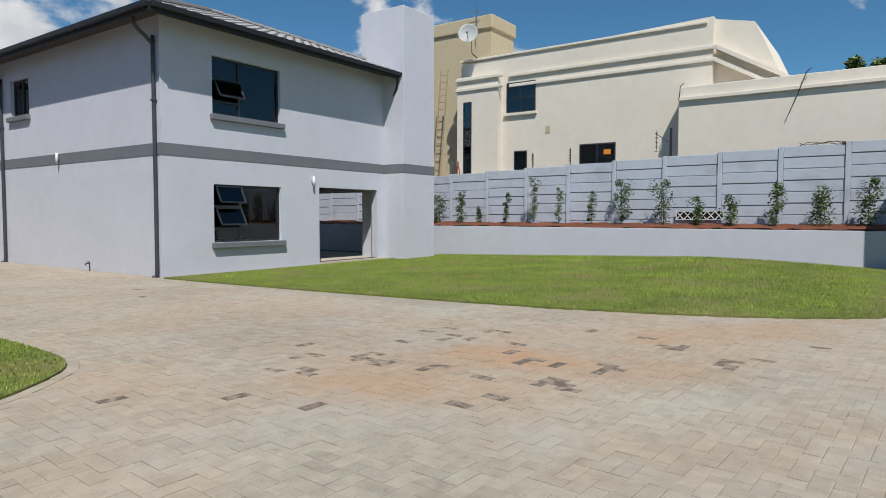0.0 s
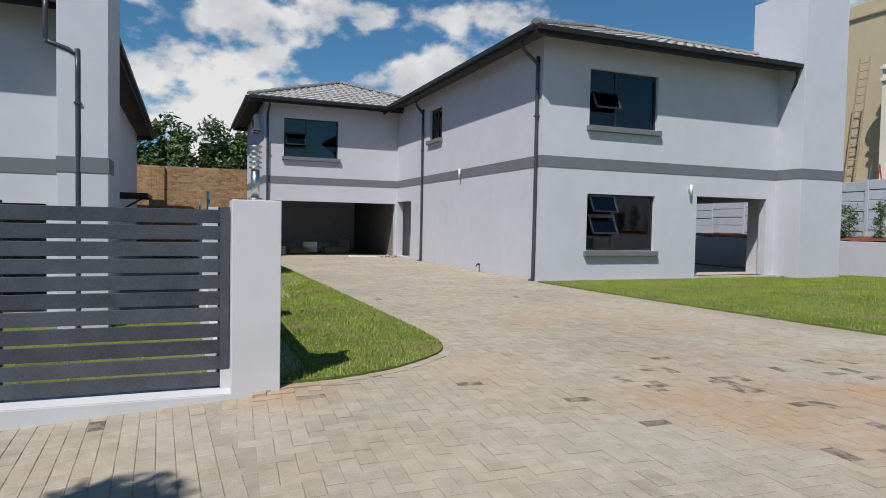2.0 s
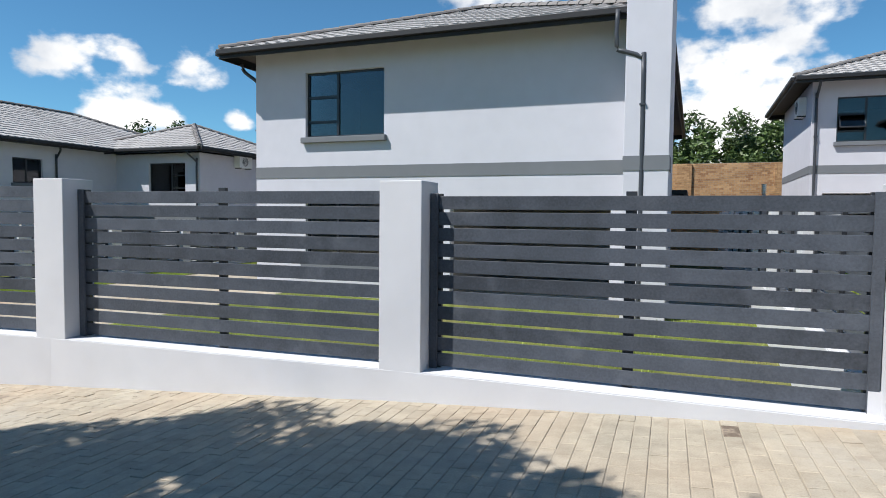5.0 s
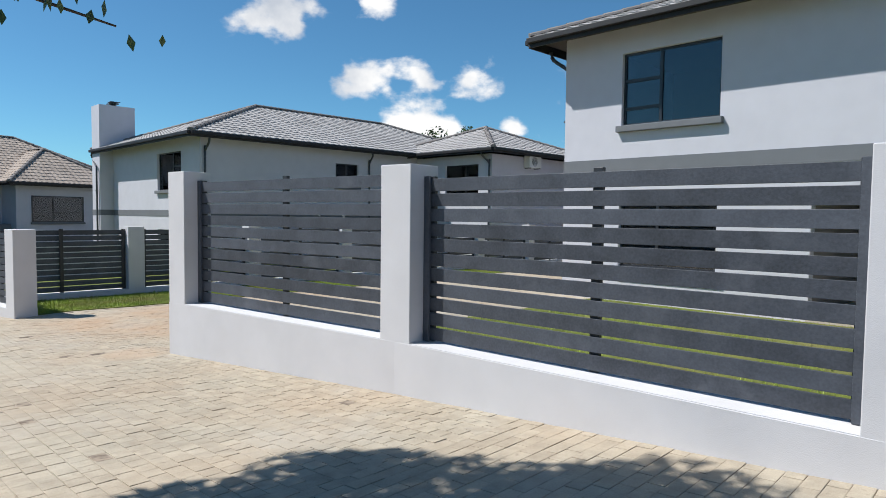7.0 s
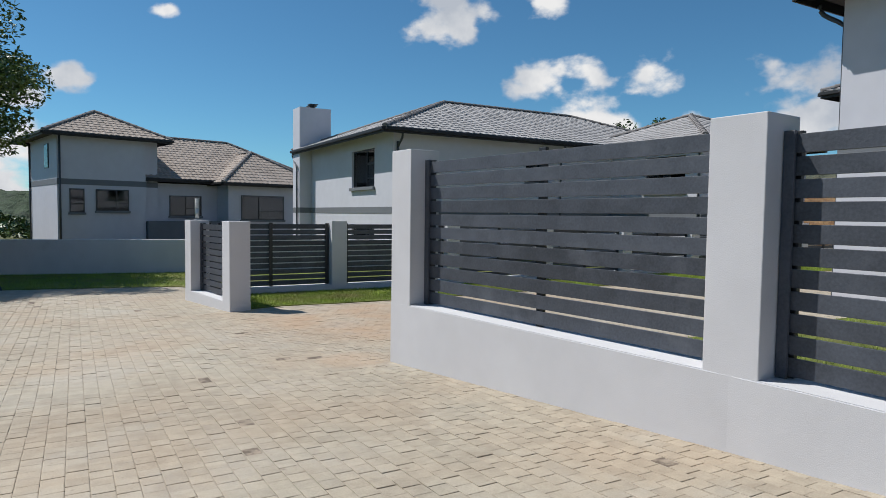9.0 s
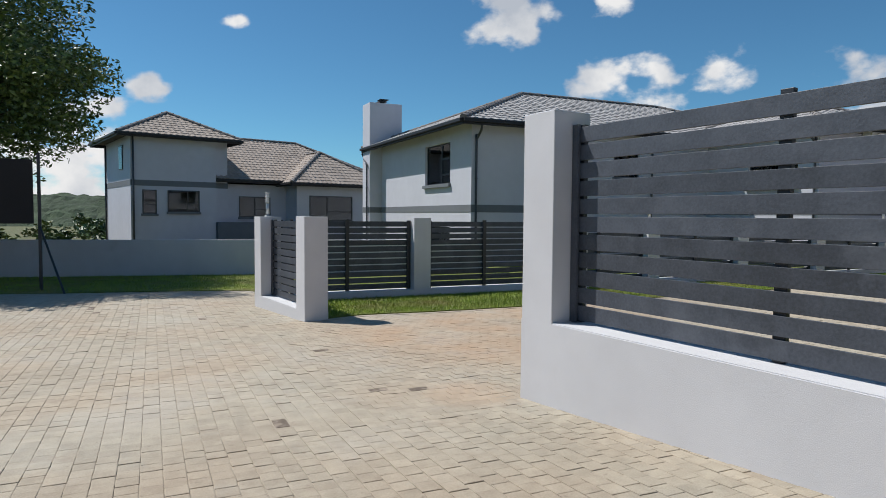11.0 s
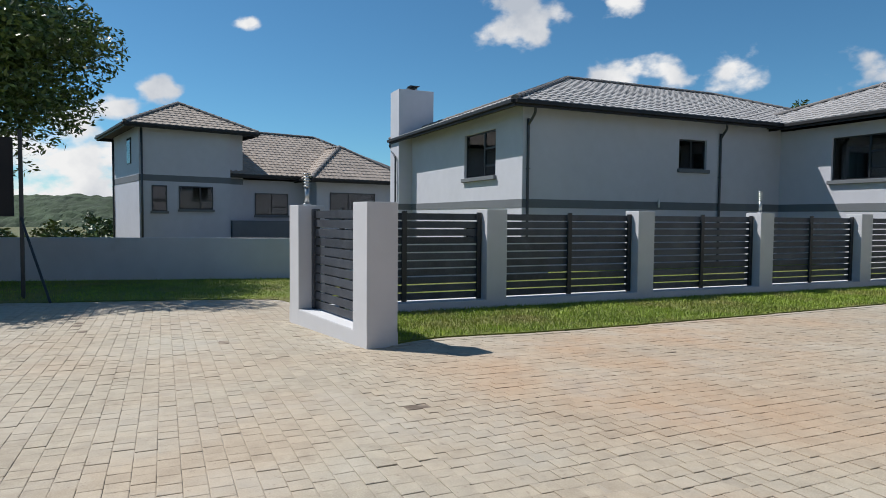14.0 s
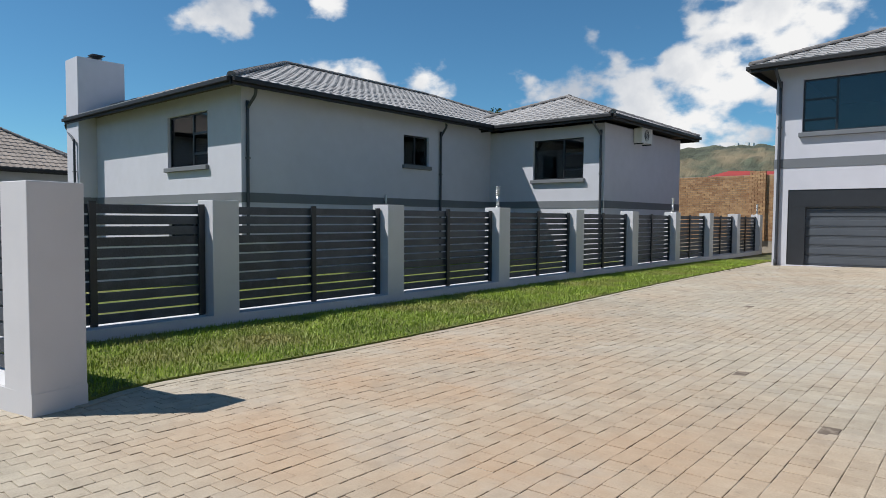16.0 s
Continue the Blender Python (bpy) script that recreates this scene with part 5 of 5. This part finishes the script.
hip_roof(he, -8.0, 1.2, 8.3, 15.3, 0.12, "x", pitch=0.62, material=TILE_BROWN)
part("dark_plinth", boxes((-0.8, 0.2, 4.4, 8.8, -4.2, -2.2)), BAND, he)


def e_window(x, y0, y1, z0, z1, lights="right3"):
    window(he, "y", x, y0, y1, z0, z1, 1, lights=lights, sill=True)
    # black filling of the opening stands for the dark interior
    part("black_room_sheet", boxes((x - 0.10, x + 0.006, y0, y1, z0, z1)), BLACKBOARD, he)


def surf_window(x, y0, y1, z0, z1, cols):
    w = new("window")
    w.parent = he
    lst = [(x, x + 0.05, y0, y1, z0, z0 + .06), (x, x + 0.05, y0, y1, z1 - .06, z1), (x, x + 0.05, y0, y0 + .06, z0 + .06, z1 - .06), (x, x + 0.05, y1 - .06, y1, z0 + .06, z1 - .06)]
    for c in cols:
        m = y0 + (y1 - y0) * c
        lst.append((x, x + 0.05, m - .03, m + .03, z0 + .06, z1 - .06))
    lst.append((x + 0.001, x + 0.049, y0 + (y1 - y0) * (cols[-1] if cols else 0) + .03, y1 - .06, z0 + (z1 - z0) * .35, z0 + (z1 - z0) * .35 + 0.05))
    part("window_frame", boxes(*lst), FRAME, w)
    part("pane", boxes((x + 0.012, x + 0.018, y0 + 0.03, y1 - 0.03, z0 + 0.03, z1 - 0.03)), GLASS, w)
    # no room here: a thin black sheet gives the interior darkness
    part("black_room_sheet", boxes((x + 0.001, x + 0.008, y0 + 0.03, y1 - 0.03, z0 + 0.03, z1 - 0.03)), BLACKBOARD, w)
    part("window_sill", boxes((x, x + 0.12, y0 - 0.06, y1 + 0.06, z0 - 0.12, z0 - 0.002), bevel=0.01), BAND, w)


surf_window(0.0, 0.55, 1.25, -1.75, -0.5, [])
surf_window(0.0, 1.8, 3.45, -1.65, -0.5, [0.62])
surf_window(-1.0, 6.0, 7.9, -1.9, -0.7, [0.5])
surf_window(0.6, 9.7, 12.6, -2.1, -0.6, [0.4])
lw = new("window")
lw.parent = he
part("window_frame", boxes((-2.6, -1.7, -0.05, 0.0, 0.6, 1.9), bevel=0.01), FRAME, lw)
part("pane", boxes((-2.55, -1.75, -0.056, -0.051, 0.65, 1.85)), GLASS, lw)
for px, py in ((0.06, 0.12), (-6.3, -0.06)):
    bm = bmesh.new()
    tube(bm, [(px, py, 2.2), (px, py, -3.9)], 0.05, 8)
    part("downpipe", fix(bm), PIPE, he, smooth=True)


# ---------------------------------------------------------------- trees
def tree(x, y, z, height, crown, base_h, seed, n_clump, n_leaf, size, label, leafmat=LEAF, squash=0.8, limbs=7, wide=1.0):
    rg = random.Random(seed)
    t = thing("tree", (x, y, z), label, "tree")
    bm = bmesh.new()
    top = Vector((rg.uniform(-.3, .3), rg.uniform(-.3, .3), base_h + (height - base_h) * 0.35))
    tube(bm, [(0, 0, -0.2), (0.05, 0.02, base_h * 0.5), (0.0, 0.08, base_h), top], 0.045 * height ** 0.8, 12, 0.02 * height ** 0.8)
    ends = []
    for k in range(limbs):
        a = 2 * math.pi * k / limbs + rg.uniform(-.3, .3)
        s = Vector((0, 0, base_h * rg.uniform(0.8, 1.2)))
        e = Vector((math.cos(a) * crown * wide * rg.uniform(.5, .85), math.sin(a) * crown * rg.uniform(.5, .85), base_h + (height - base_h) * rg.uniform(.2, .8)))
        mid = (s + e) / 2 + Vector((rg.uniform(-.3, .3), rg.uniform(-.3, .3), rg.uniform(0, .5)))
        tube(bm, [s, mid, e], 0.016 * height ** 0.8, 7, 0.006)
        ends += [mid, e]
        for q in range(2):
            e2 = e + Vector((rg.uniform(-1, 1), rg.uniform(-1, 1), rg.uniform(-.4, .8))) * crown * 0.3
            tube(bm, [mid.lerp(e, 0.6), e2], 0.02, 5, 0.005)
            ends.append(e2)
    part("trunk", fix(bm), BARK, t, "grey-brown trunk with limbs")
    bm = bmesh.new()
    cz = base_h + (height - base_h) * 0.5
    for k in range(n_clump):
        if k < len(ends):
            c = ends[k]
        else:
            d = Vector((rg.gauss(0, 1), rg.gauss(0, 1), rg.gauss(0, 1))).normalized() * rg.uniform(0.45, 1.0)
            c = Vector((d.x * crown * wide, d.y * crown, cz + d.z * (height - base_h) * 0.5))
        leaf_cluster(bm, c, crown * rg.uniform(0.13, 0.27), n_leaf, size, rg, squash)
    part("crown", bm, leafmat, t, "uneven leafy crown")
    return t


tree(-25.2, -2.0, -1.0, 8.7, 4.7, 2.5, 11, 160, 640, 0.082, "large leafy green tree beside the grass verge", LEAF3, limbs=9)
tree(-5.15, 1.35, -0.45, 7.4, 2.15, 4.3, 12, 165, 330, 0.08, "large green tree over the paved road", limbs=8, wide=1.5)

# a low branch over the road
br = thing("branch", (-5.75, 3.45, 1.85), "low hanging leafy branch of the roadside tree", "branch")
bm = bmesh.new()
tube(bm, [(-1.2, -3.2, 1.4), (-0.5, -1.2, 0.9), (0.0, 0.2, 0.45), (0.3, 0.9, 0.25)], 0.03, 6, 0.006)
part("twig", fix(bm), BARK, br)
bm = bmesh.new()
rgb = random.Random(3)
for k in range(70):
    t = rgb.random()
    p = Vector((-0.5, -1.2, 0.9)).lerp(Vector((0.3, 0.9, 0.25)), t) + Vector((rgb.uniform(-.3, .3), rgb.uniform(-.3, .3), rgb.uniform(-.05, .1)))
    u = Vector((rgb.uniform(-.35, .35), rgb.uniform(-.35, .35), -1)).normalized() * rgb.uniform(0.07, 0.12)
    v = u.cross(Vector((rgb.uniform(-1, 1), rgb.uniform(-1, 1), 0.1))).normalized() * 0.024
    bm.faces.new([bm.verts.new(q) for q in (p, p + u * 0.5 + v, p + u, p + u * 0.5 - v)])
part("leaves", bm, LEAF, br, "drooping pointed leaves")

# trees behind the brick wall and the cream building
for i, (x, y, h, c, lm) in enumerate([(-10.5, 44, 7.0, 3.2, LEAF), (-6.0, 46, 7.6, 3.4, LEAF), (-2.5, 48, 7.4, 3.2, LEAF), (1.0, 46, 8.4, 3.4, LEAF), (4.5, 48, 8.6, 3.6, LEAF), (-1.9, 40, 4.9, 1.2, LEAF2), (-13.5, 46, 6.6, 3.0, LEAF), (8.5, 50, 8.4, 3.8, LEAF),
                                      (26.5, 42, 15.5, 4.2, LEAF), (21.5, 44, 14.0, 3.8, LEAF), (38, 2, 11.5, 2.2, LEAF), (44, -1.5, 11.8, 1.6, LEAF), (47, -3.5, 12.0, 1.5, LEAF), (-39, 40, 9.0, 4.2, LEAF)]):
    tree(x, y, -0.8, h, c, h * 0.3, 100 + i, 55, 150, 0.19, "distant green tree beyond the wall" if lm is LEAF else "yellow-green bush beyond the wall", lm)

# ---------------------------------------------------------------- board on legs by the verge
sb = thing("sign_board", (-21.2, 0.13, -0.95), "black board on tilted steel legs by the verge, seen from behind", "sign")
part("board", boxes((-0.03, 0.03, -2.2, 1.2, 1.5, 2.85), bevel=0.006), BLACKBOARD, sb)
for y in (-0.9, 1.30):
    part("post", boxes((-0.085, -0.035, y - 0.03, y + 0.03, -0.1, 3.0)), STEEL, sb)
    bm = bmesh.new()
    tube(bm, [(-0.06, y - 0.02, 1.5), (0.75, y + 0.55, -0.05)], 0.022, 8)
    part("stay", fix(bm), STEEL, sb)

# ---------------------------------------------------------------- roofs and hills far off
nb = thing("house", (-24.0, 60.0, 0.0), "low neighbouring house with red and blue sheet roofs", "house")
part("wall", boxes((-6, 8, 0, 8, -1, 3.45)), BEIGE, nb)
bm = bmesh.new()
v = [bm.verts.new(c) for c in ((-7, -0.8, 3.5), (5.0, -0.8, 3.5), (5.0, 9, 3.5), (-7, 9, 3.5), (-4, 4, 4.9), (2.5, 4, 4.6))]
for f in ((0, 1, 5, 4), (1, 2, 5), (2, 3, 4, 5), (3, 0, 4), (3, 2, 1, 0)):
    bm.faces.new([v[i] for i in f])
part("red_roof", fix(bm), REDROOF, nb, "faded red sheet roof")
bm = bmesh.new()
v = [bm.verts.new(c) for c in ((3.0, -1.2, 3.9), (9.5, -1.2, 3.9), (9.5, 3, 6.2), (5.0, 3, 6.2), (3, 3, 3.9), (9.5, 3, 3.9))]
for f in ((0, 1, 2, 3), (0, 3, 4), (1, 5, 2), (3, 2, 5, 4), (0, 4, 5, 1)):
    bm.faces.new([v[i] for i in f])
part("blue_roof", fix(bm), BLUEROOF, nb, "dark blue sheet roof")


def hill(name, x0, y0, x1, y1, heights, depth, seed, label, skin=HILL):
    """A far ridge with a rough bushy skin."""
    rng = np.random.default_rng(seed)
    a, b = np.array((x0, y0)), np.array((x1, y1))
    d = (b - a) / np.linalg.norm(b - a)
    nrm = np.array((-d[1], d[0]))
    if nrm @ (a + b) < 0:
        nrm = -nrm
    n, m = 220, 34
    vs, fs = [], []
    for j in range(m + 1):
        s = j / m
        for i in range(n + 1):
            t = i / n
            p = a + (b - a) * t + nrm * depth * (s - 0.0)
            hh = np.interp(t, np.linspace(0, 1, len(heights)), heights) * math.sin(min(1.0, s * 1.25) * math.pi / 2)
            q = noise.noise(Vector((p[0] * 0.012, p[1] * 0.012, seed))) * 6 * s + abs(noise.noise(Vector((p[0] * 0.12, p[1] * 0.12, seed)))) * 3.2
            vs.append((p[0], p[1], -12 + hh + q))
    for j in range(m):
        for i in range(n):
            k = j * (n + 1) + i
            fs.append((k, k + 1, k + n + 2, k + n + 1))
    ob = mesh_np(name, vs, fs, skin, None, label, "hill", kind="structure")
    return ob


far_ridge = hill("backdrop_1", -260, 260, 90, 330, [42, 45, 49, 53, 52, 48, 44, 40, 40], 120, 3, "dry bushy hillside far off")
hill("backdrop_2", -420, -260, -380, 140, [12, 14, 18, 24, 25, 20, 17, 18, 20], 140, 5, "wooded green hills far off", WOODED)
vs, fs = [], []
rg = random.Random(21)
ridge = [v.co for v in far_ridge.data.vertices]
for k in range(34):
    p = min(ridge, key=lambda c: (c.x - rg.uniform(-150, -85)) ** 2 + (c.y - rg.uniform(385, 400)) ** 2)
    w_ = rg.uniform(1.0, 2.2)
    add_box(vs, fs, p.x, p.x + w_, p.y - 1.5, p.y + 1.5, p.z - 1.5, p.z + rg.uniform(0.7, 1.5))
mesh_np("far_houses", vs, fs, WHITE, None, "tiny pale houses on a far ridge", "buildings", kind="stuff")
for i in range(16):
    rg = random.Random(300 + i)
    x, y = rg.uniform(-95, -62), rg.uniform(-22, 16)
    tree(x, y, -7.0, rg.uniform(6.0, 9.0), rg.uniform(3, 4.5), 1.5, 400 + i, 26, 60, 0.32, "distant green tree in the valley", LEAF if i % 4 else LEAF2)


# ---------------------------------------------------------------- paving, laid last
def paved(x, y):
    if any(inside(p, x, y) for p in lawn_polys):
        return False
    if x > 1.25:
        return (x < 8.15 and y < 26.6) or y < 7.2
    if x > -9.45:
        return y < fence_y(x) - 0.05 or (x < -8.9 and y > 7.2 and y < 15.0)
    if x > -17.3:
        return y < 26.7 and x > -17.2
    return x > -22.6 and y < 5.62


lawn_polys = [lawns[k] for k in ("lawn_strip_b", "lawn_b", "lawn_strip_d", "lawn_verge")]
bv, bf, near, darks = [], [], [], []
rgp = random.Random(77)
PW, PL = 0.105, 0.21
HERR = 0.95   # where the herringbone of the drive begins
STAINED = [(5.1, 6.91), (4.84, 6.47), (4.92, 6.05), (4.95, 5.69), (4.2, 6.36), (4.31, 6.12), (5.08, 5.24), (6.87, 5.77), (6.5, 6.4), (6.34, 5.73), (5.8, 4.65), (5.77, 4.35), (5.34, 4.07), (5.07, 4.62),
           (5.12, 4.22), (5.1, 3.96), (5.99, 4.04), (7.12, 3.75), (5.13, 6.06), (3.46, 5.93), (6.61, 3.06), (7.43, 4.09), (5.95, 3.91), (6.05, 5.0)]


def lay(cx, cy, ang, w, l, drop=0.0):
    if drop == 0.0 and 4.6 < cy < 6.6 and -2.3 < cx < 1.2 and len(near) < 300:
        near.append((cx, cy, ang))
        return
    spot = math.exp(-((cx - 5.6) / 1.9) ** 2 - ((cy - 5.0) / 1.5) ** 2)
    stained = any(abs(cx - p) < 0.085 and abs(cy - q) < 0.085 for p, q in STAINED)
    if stained or rgp.random() < 0.05 * spot or (rgp.random() < 0.002 and cx > -20):
        darks.append((cx, cy, ang))
        return
    dz = rgp.gauss(0, 0.0014) - drop
    z = ground_z(cx, cy) + 0.0060 + dz
    c, s = math.cos(ang), math.sin(ang)
    tx, ty = rgp.gauss(0, 0.006), rgp.gauss(0, 0.006)
    hw, hl = w / 2 - 0.0019, l / 2 - 0.0019
    b = len(bv)
    gx = (ground_z(cx + 0.3, cy) - ground_z(cx - 0.3, cy)) / 0.6 if not -10.2 < cx < -9.6 else 0
    for dx, dy, in ((-1, -1), (1, -1), (1, 1), (-1, 1)):
        for inner in (0, 1):
            k = 1 - 0.006 / hw * inner
            x_, y_ = dx * (hw - 0.004 * inner), dy * (hl - 0.004 * inner)
            X_, Y_ = x_ * c - y_ * s, x_ * s + y_ * c
            bv.append((cx + X_, cy + Y_, z + tx * x_ + ty * y_ + gx * X_ - (0.0 if inner else 0.0018)))
    for dx, dy in ((-1, -1), (1, -1), (1, 1), (-1, 1)):
        x_, y_ = dx * hw, dy * hl
        X_, Y_ = x_ * c - y_ * s, x_ * s + y_ * c
        bv.append((cx + X_, cy + Y_, z + gx * X_ - 0.03))
    o = [b, b + 2, b + 4, b + 6]
    i_ = [b + 1, b + 3, b + 5, b + 7]
    lo = [b + 8, b + 9, b + 10, b + 11]
    bf.append(tuple(i_))
    for k in range(4):
        n = (k + 1) % 4
        bf.append((o[k], o[n], i_[n], i_[k]))
        bf.append((lo[k], lo[n], o[n], o[k]))


# herringbone over the first drive, stretcher courses over the road
ANG = radians(-4)
c, s = math.cos(ANG), math.sin(ANG)
U = PW
for i in range(-260, 260):
    for j in range(-260, 260):
        if (i - j) % 4 == 0:
            for (ax, ay, turn) in ((i + 1.0, j + 0.5, 1), (i + 0.5 - 1.0 + 0.0, j + 1.0, 0)):
                X_, Y_ = ax * U, ay * U
                x, y = 4.0 + X_ * c - Y_ * s, 6.0 + X_ * s + Y_ * c
                if not (HERR + 0.1 * (7 - y) < x < 18 and -3.5 < y < 26.6):
                    continue
                if paved(x, y):
                    lay(x, y, ANG + (math.pi / 2 if turn else 0), PW, PL)
for i in range(0, 75):
    for j in range(-8, 90):
        u, v = i * PL + (0.105 if j % 2 else 0), j * PW
        a = radians(92)
        x, y = 2.5 + u * math.cos(a) - v * math.sin(a), -5.0 + u * math.sin(a) + v * math.cos(a)
        over = x - (HERR + 0.1 * (7 - y))
        if x < -4.6:
            continue
        if over > 0.30 or x < -20.6 or y < -3.5:
            continue
        if paved(x, y):
            lay(x, y, a + math.pi / 2, PW, PL, 0.007 if over > -0.1 else 0.0)

SW, SL, DRIVE_Y = 0.118, 0.128, 5.0
for i in range(0, 142):
    for j in range(-2, 250):
        x, y = -4.57 - i * SL - (SL / 2 if j % 2 else 0), -3.5 + j * SW + 0.0
        if -22.7 < x and not (-17.2 < x < -9.3 and y > DRIVE_Y) and paved(x, y):
            lay(x, y, math.pi / 2 + rgp.gauss(0, 0.012), SW, SL)
for i in range(0, 68):   # the second drive, its courses running up to the garage
    for j in range(0, 172):
        x, y = -9.30 - i * SW, DRIVE_Y + j * SL + (SL / 2 if i % 2 else 0)
        if paved(x, y):
            lay(x, y, rgp.gauss(0, 0.012), SW, SL)

# edging of flat pavers along the lawns
for line in (STRIP_B, LAWN_B, STRIP_D, VERGE):
    acc = 0.0
    side = -1 if line is LAWN_B or line is VERGE else 1
    for (xa, ya), (xb, yb) in zip(line, line[1:]):
        seg = math.hypot(xb - xa, yb - ya)
        ang_ = math.atan2(yb - ya, xb - xa)
        while acc < seg:
            t_ = acc / seg
            nx_, ny_ = math.sin(ang_), -math.cos(ang_)
            s_ = 1 if line in (STRIP_B, STRIP_D) else -1
            if line is VERGE:
                s_ = -1
            cx_, cy_ = xa + (xb - xa) * t_ + nx_ * 0.055 * s_, ya + (yb - ya) * t_ + ny_ * 0.055 * s_
            if cy_ > -3.5:
                lay(cx_, cy_, ang_ + math.pi / 2, 0.105, 0.21, -0.006)
            acc += 0.212
        acc -= seg

tv, tf = list(bv), list(bf)
paving = mesh_np("paving", tv, tf, PAVER, None, "cream concrete pavers with worn edges and rust stains", "paving", kind="structure")


def paver_mesh(name, material):
    hw, hl = PW / 2 - 0.0025, PL / 2 - 0.0025
    v, f = [], []
    for k, z, r in ((0, -0.03, 0), (1, -0.0035, 0), (2, 0.0, 0.004)):
        for dx, dy in ((-1, -1), (1, -1), (1, 1), (-1, 1)):
            v.append((dx * (hw - r), dy * (hl - r), z))
    for k in (0, 4):
        for i in range(4):
            n = (i + 1) % 4
            f.append((k + i, k + n, k + 4 + n, k + 4 + i))
    f.append((8, 9, 10, 11))
    me = bpy.data.meshes.new(name)
    me.from_pydata(v, [], f)
    me.materials.append(material)
    return me


def tilt(x, y):
    return -math.atan2(ground_z(x + 0.3, y) - ground_z(x - 0.3, y), 0.6)


light_paver, dark_paver = paver_mesh("paver", PAVER), paver_mesh("stained_paver", DARKPAVER)
for lst, me in ((near, light_paver), (darks, dark_paver)):
    for cx, cy, ang_ in lst:
        ob = new("paver", me)
        ob.parent = paving
        ob.matrix_basis = Matrix.Translation((cx, cy, ground_z(cx, cy) + 0.0060 + rgp.gauss(0, 0.0012))) @ Matrix.Rotation(tilt(cx, cy), 4, "Y") @ Matrix.Rotation(ang_, 4, "Z")
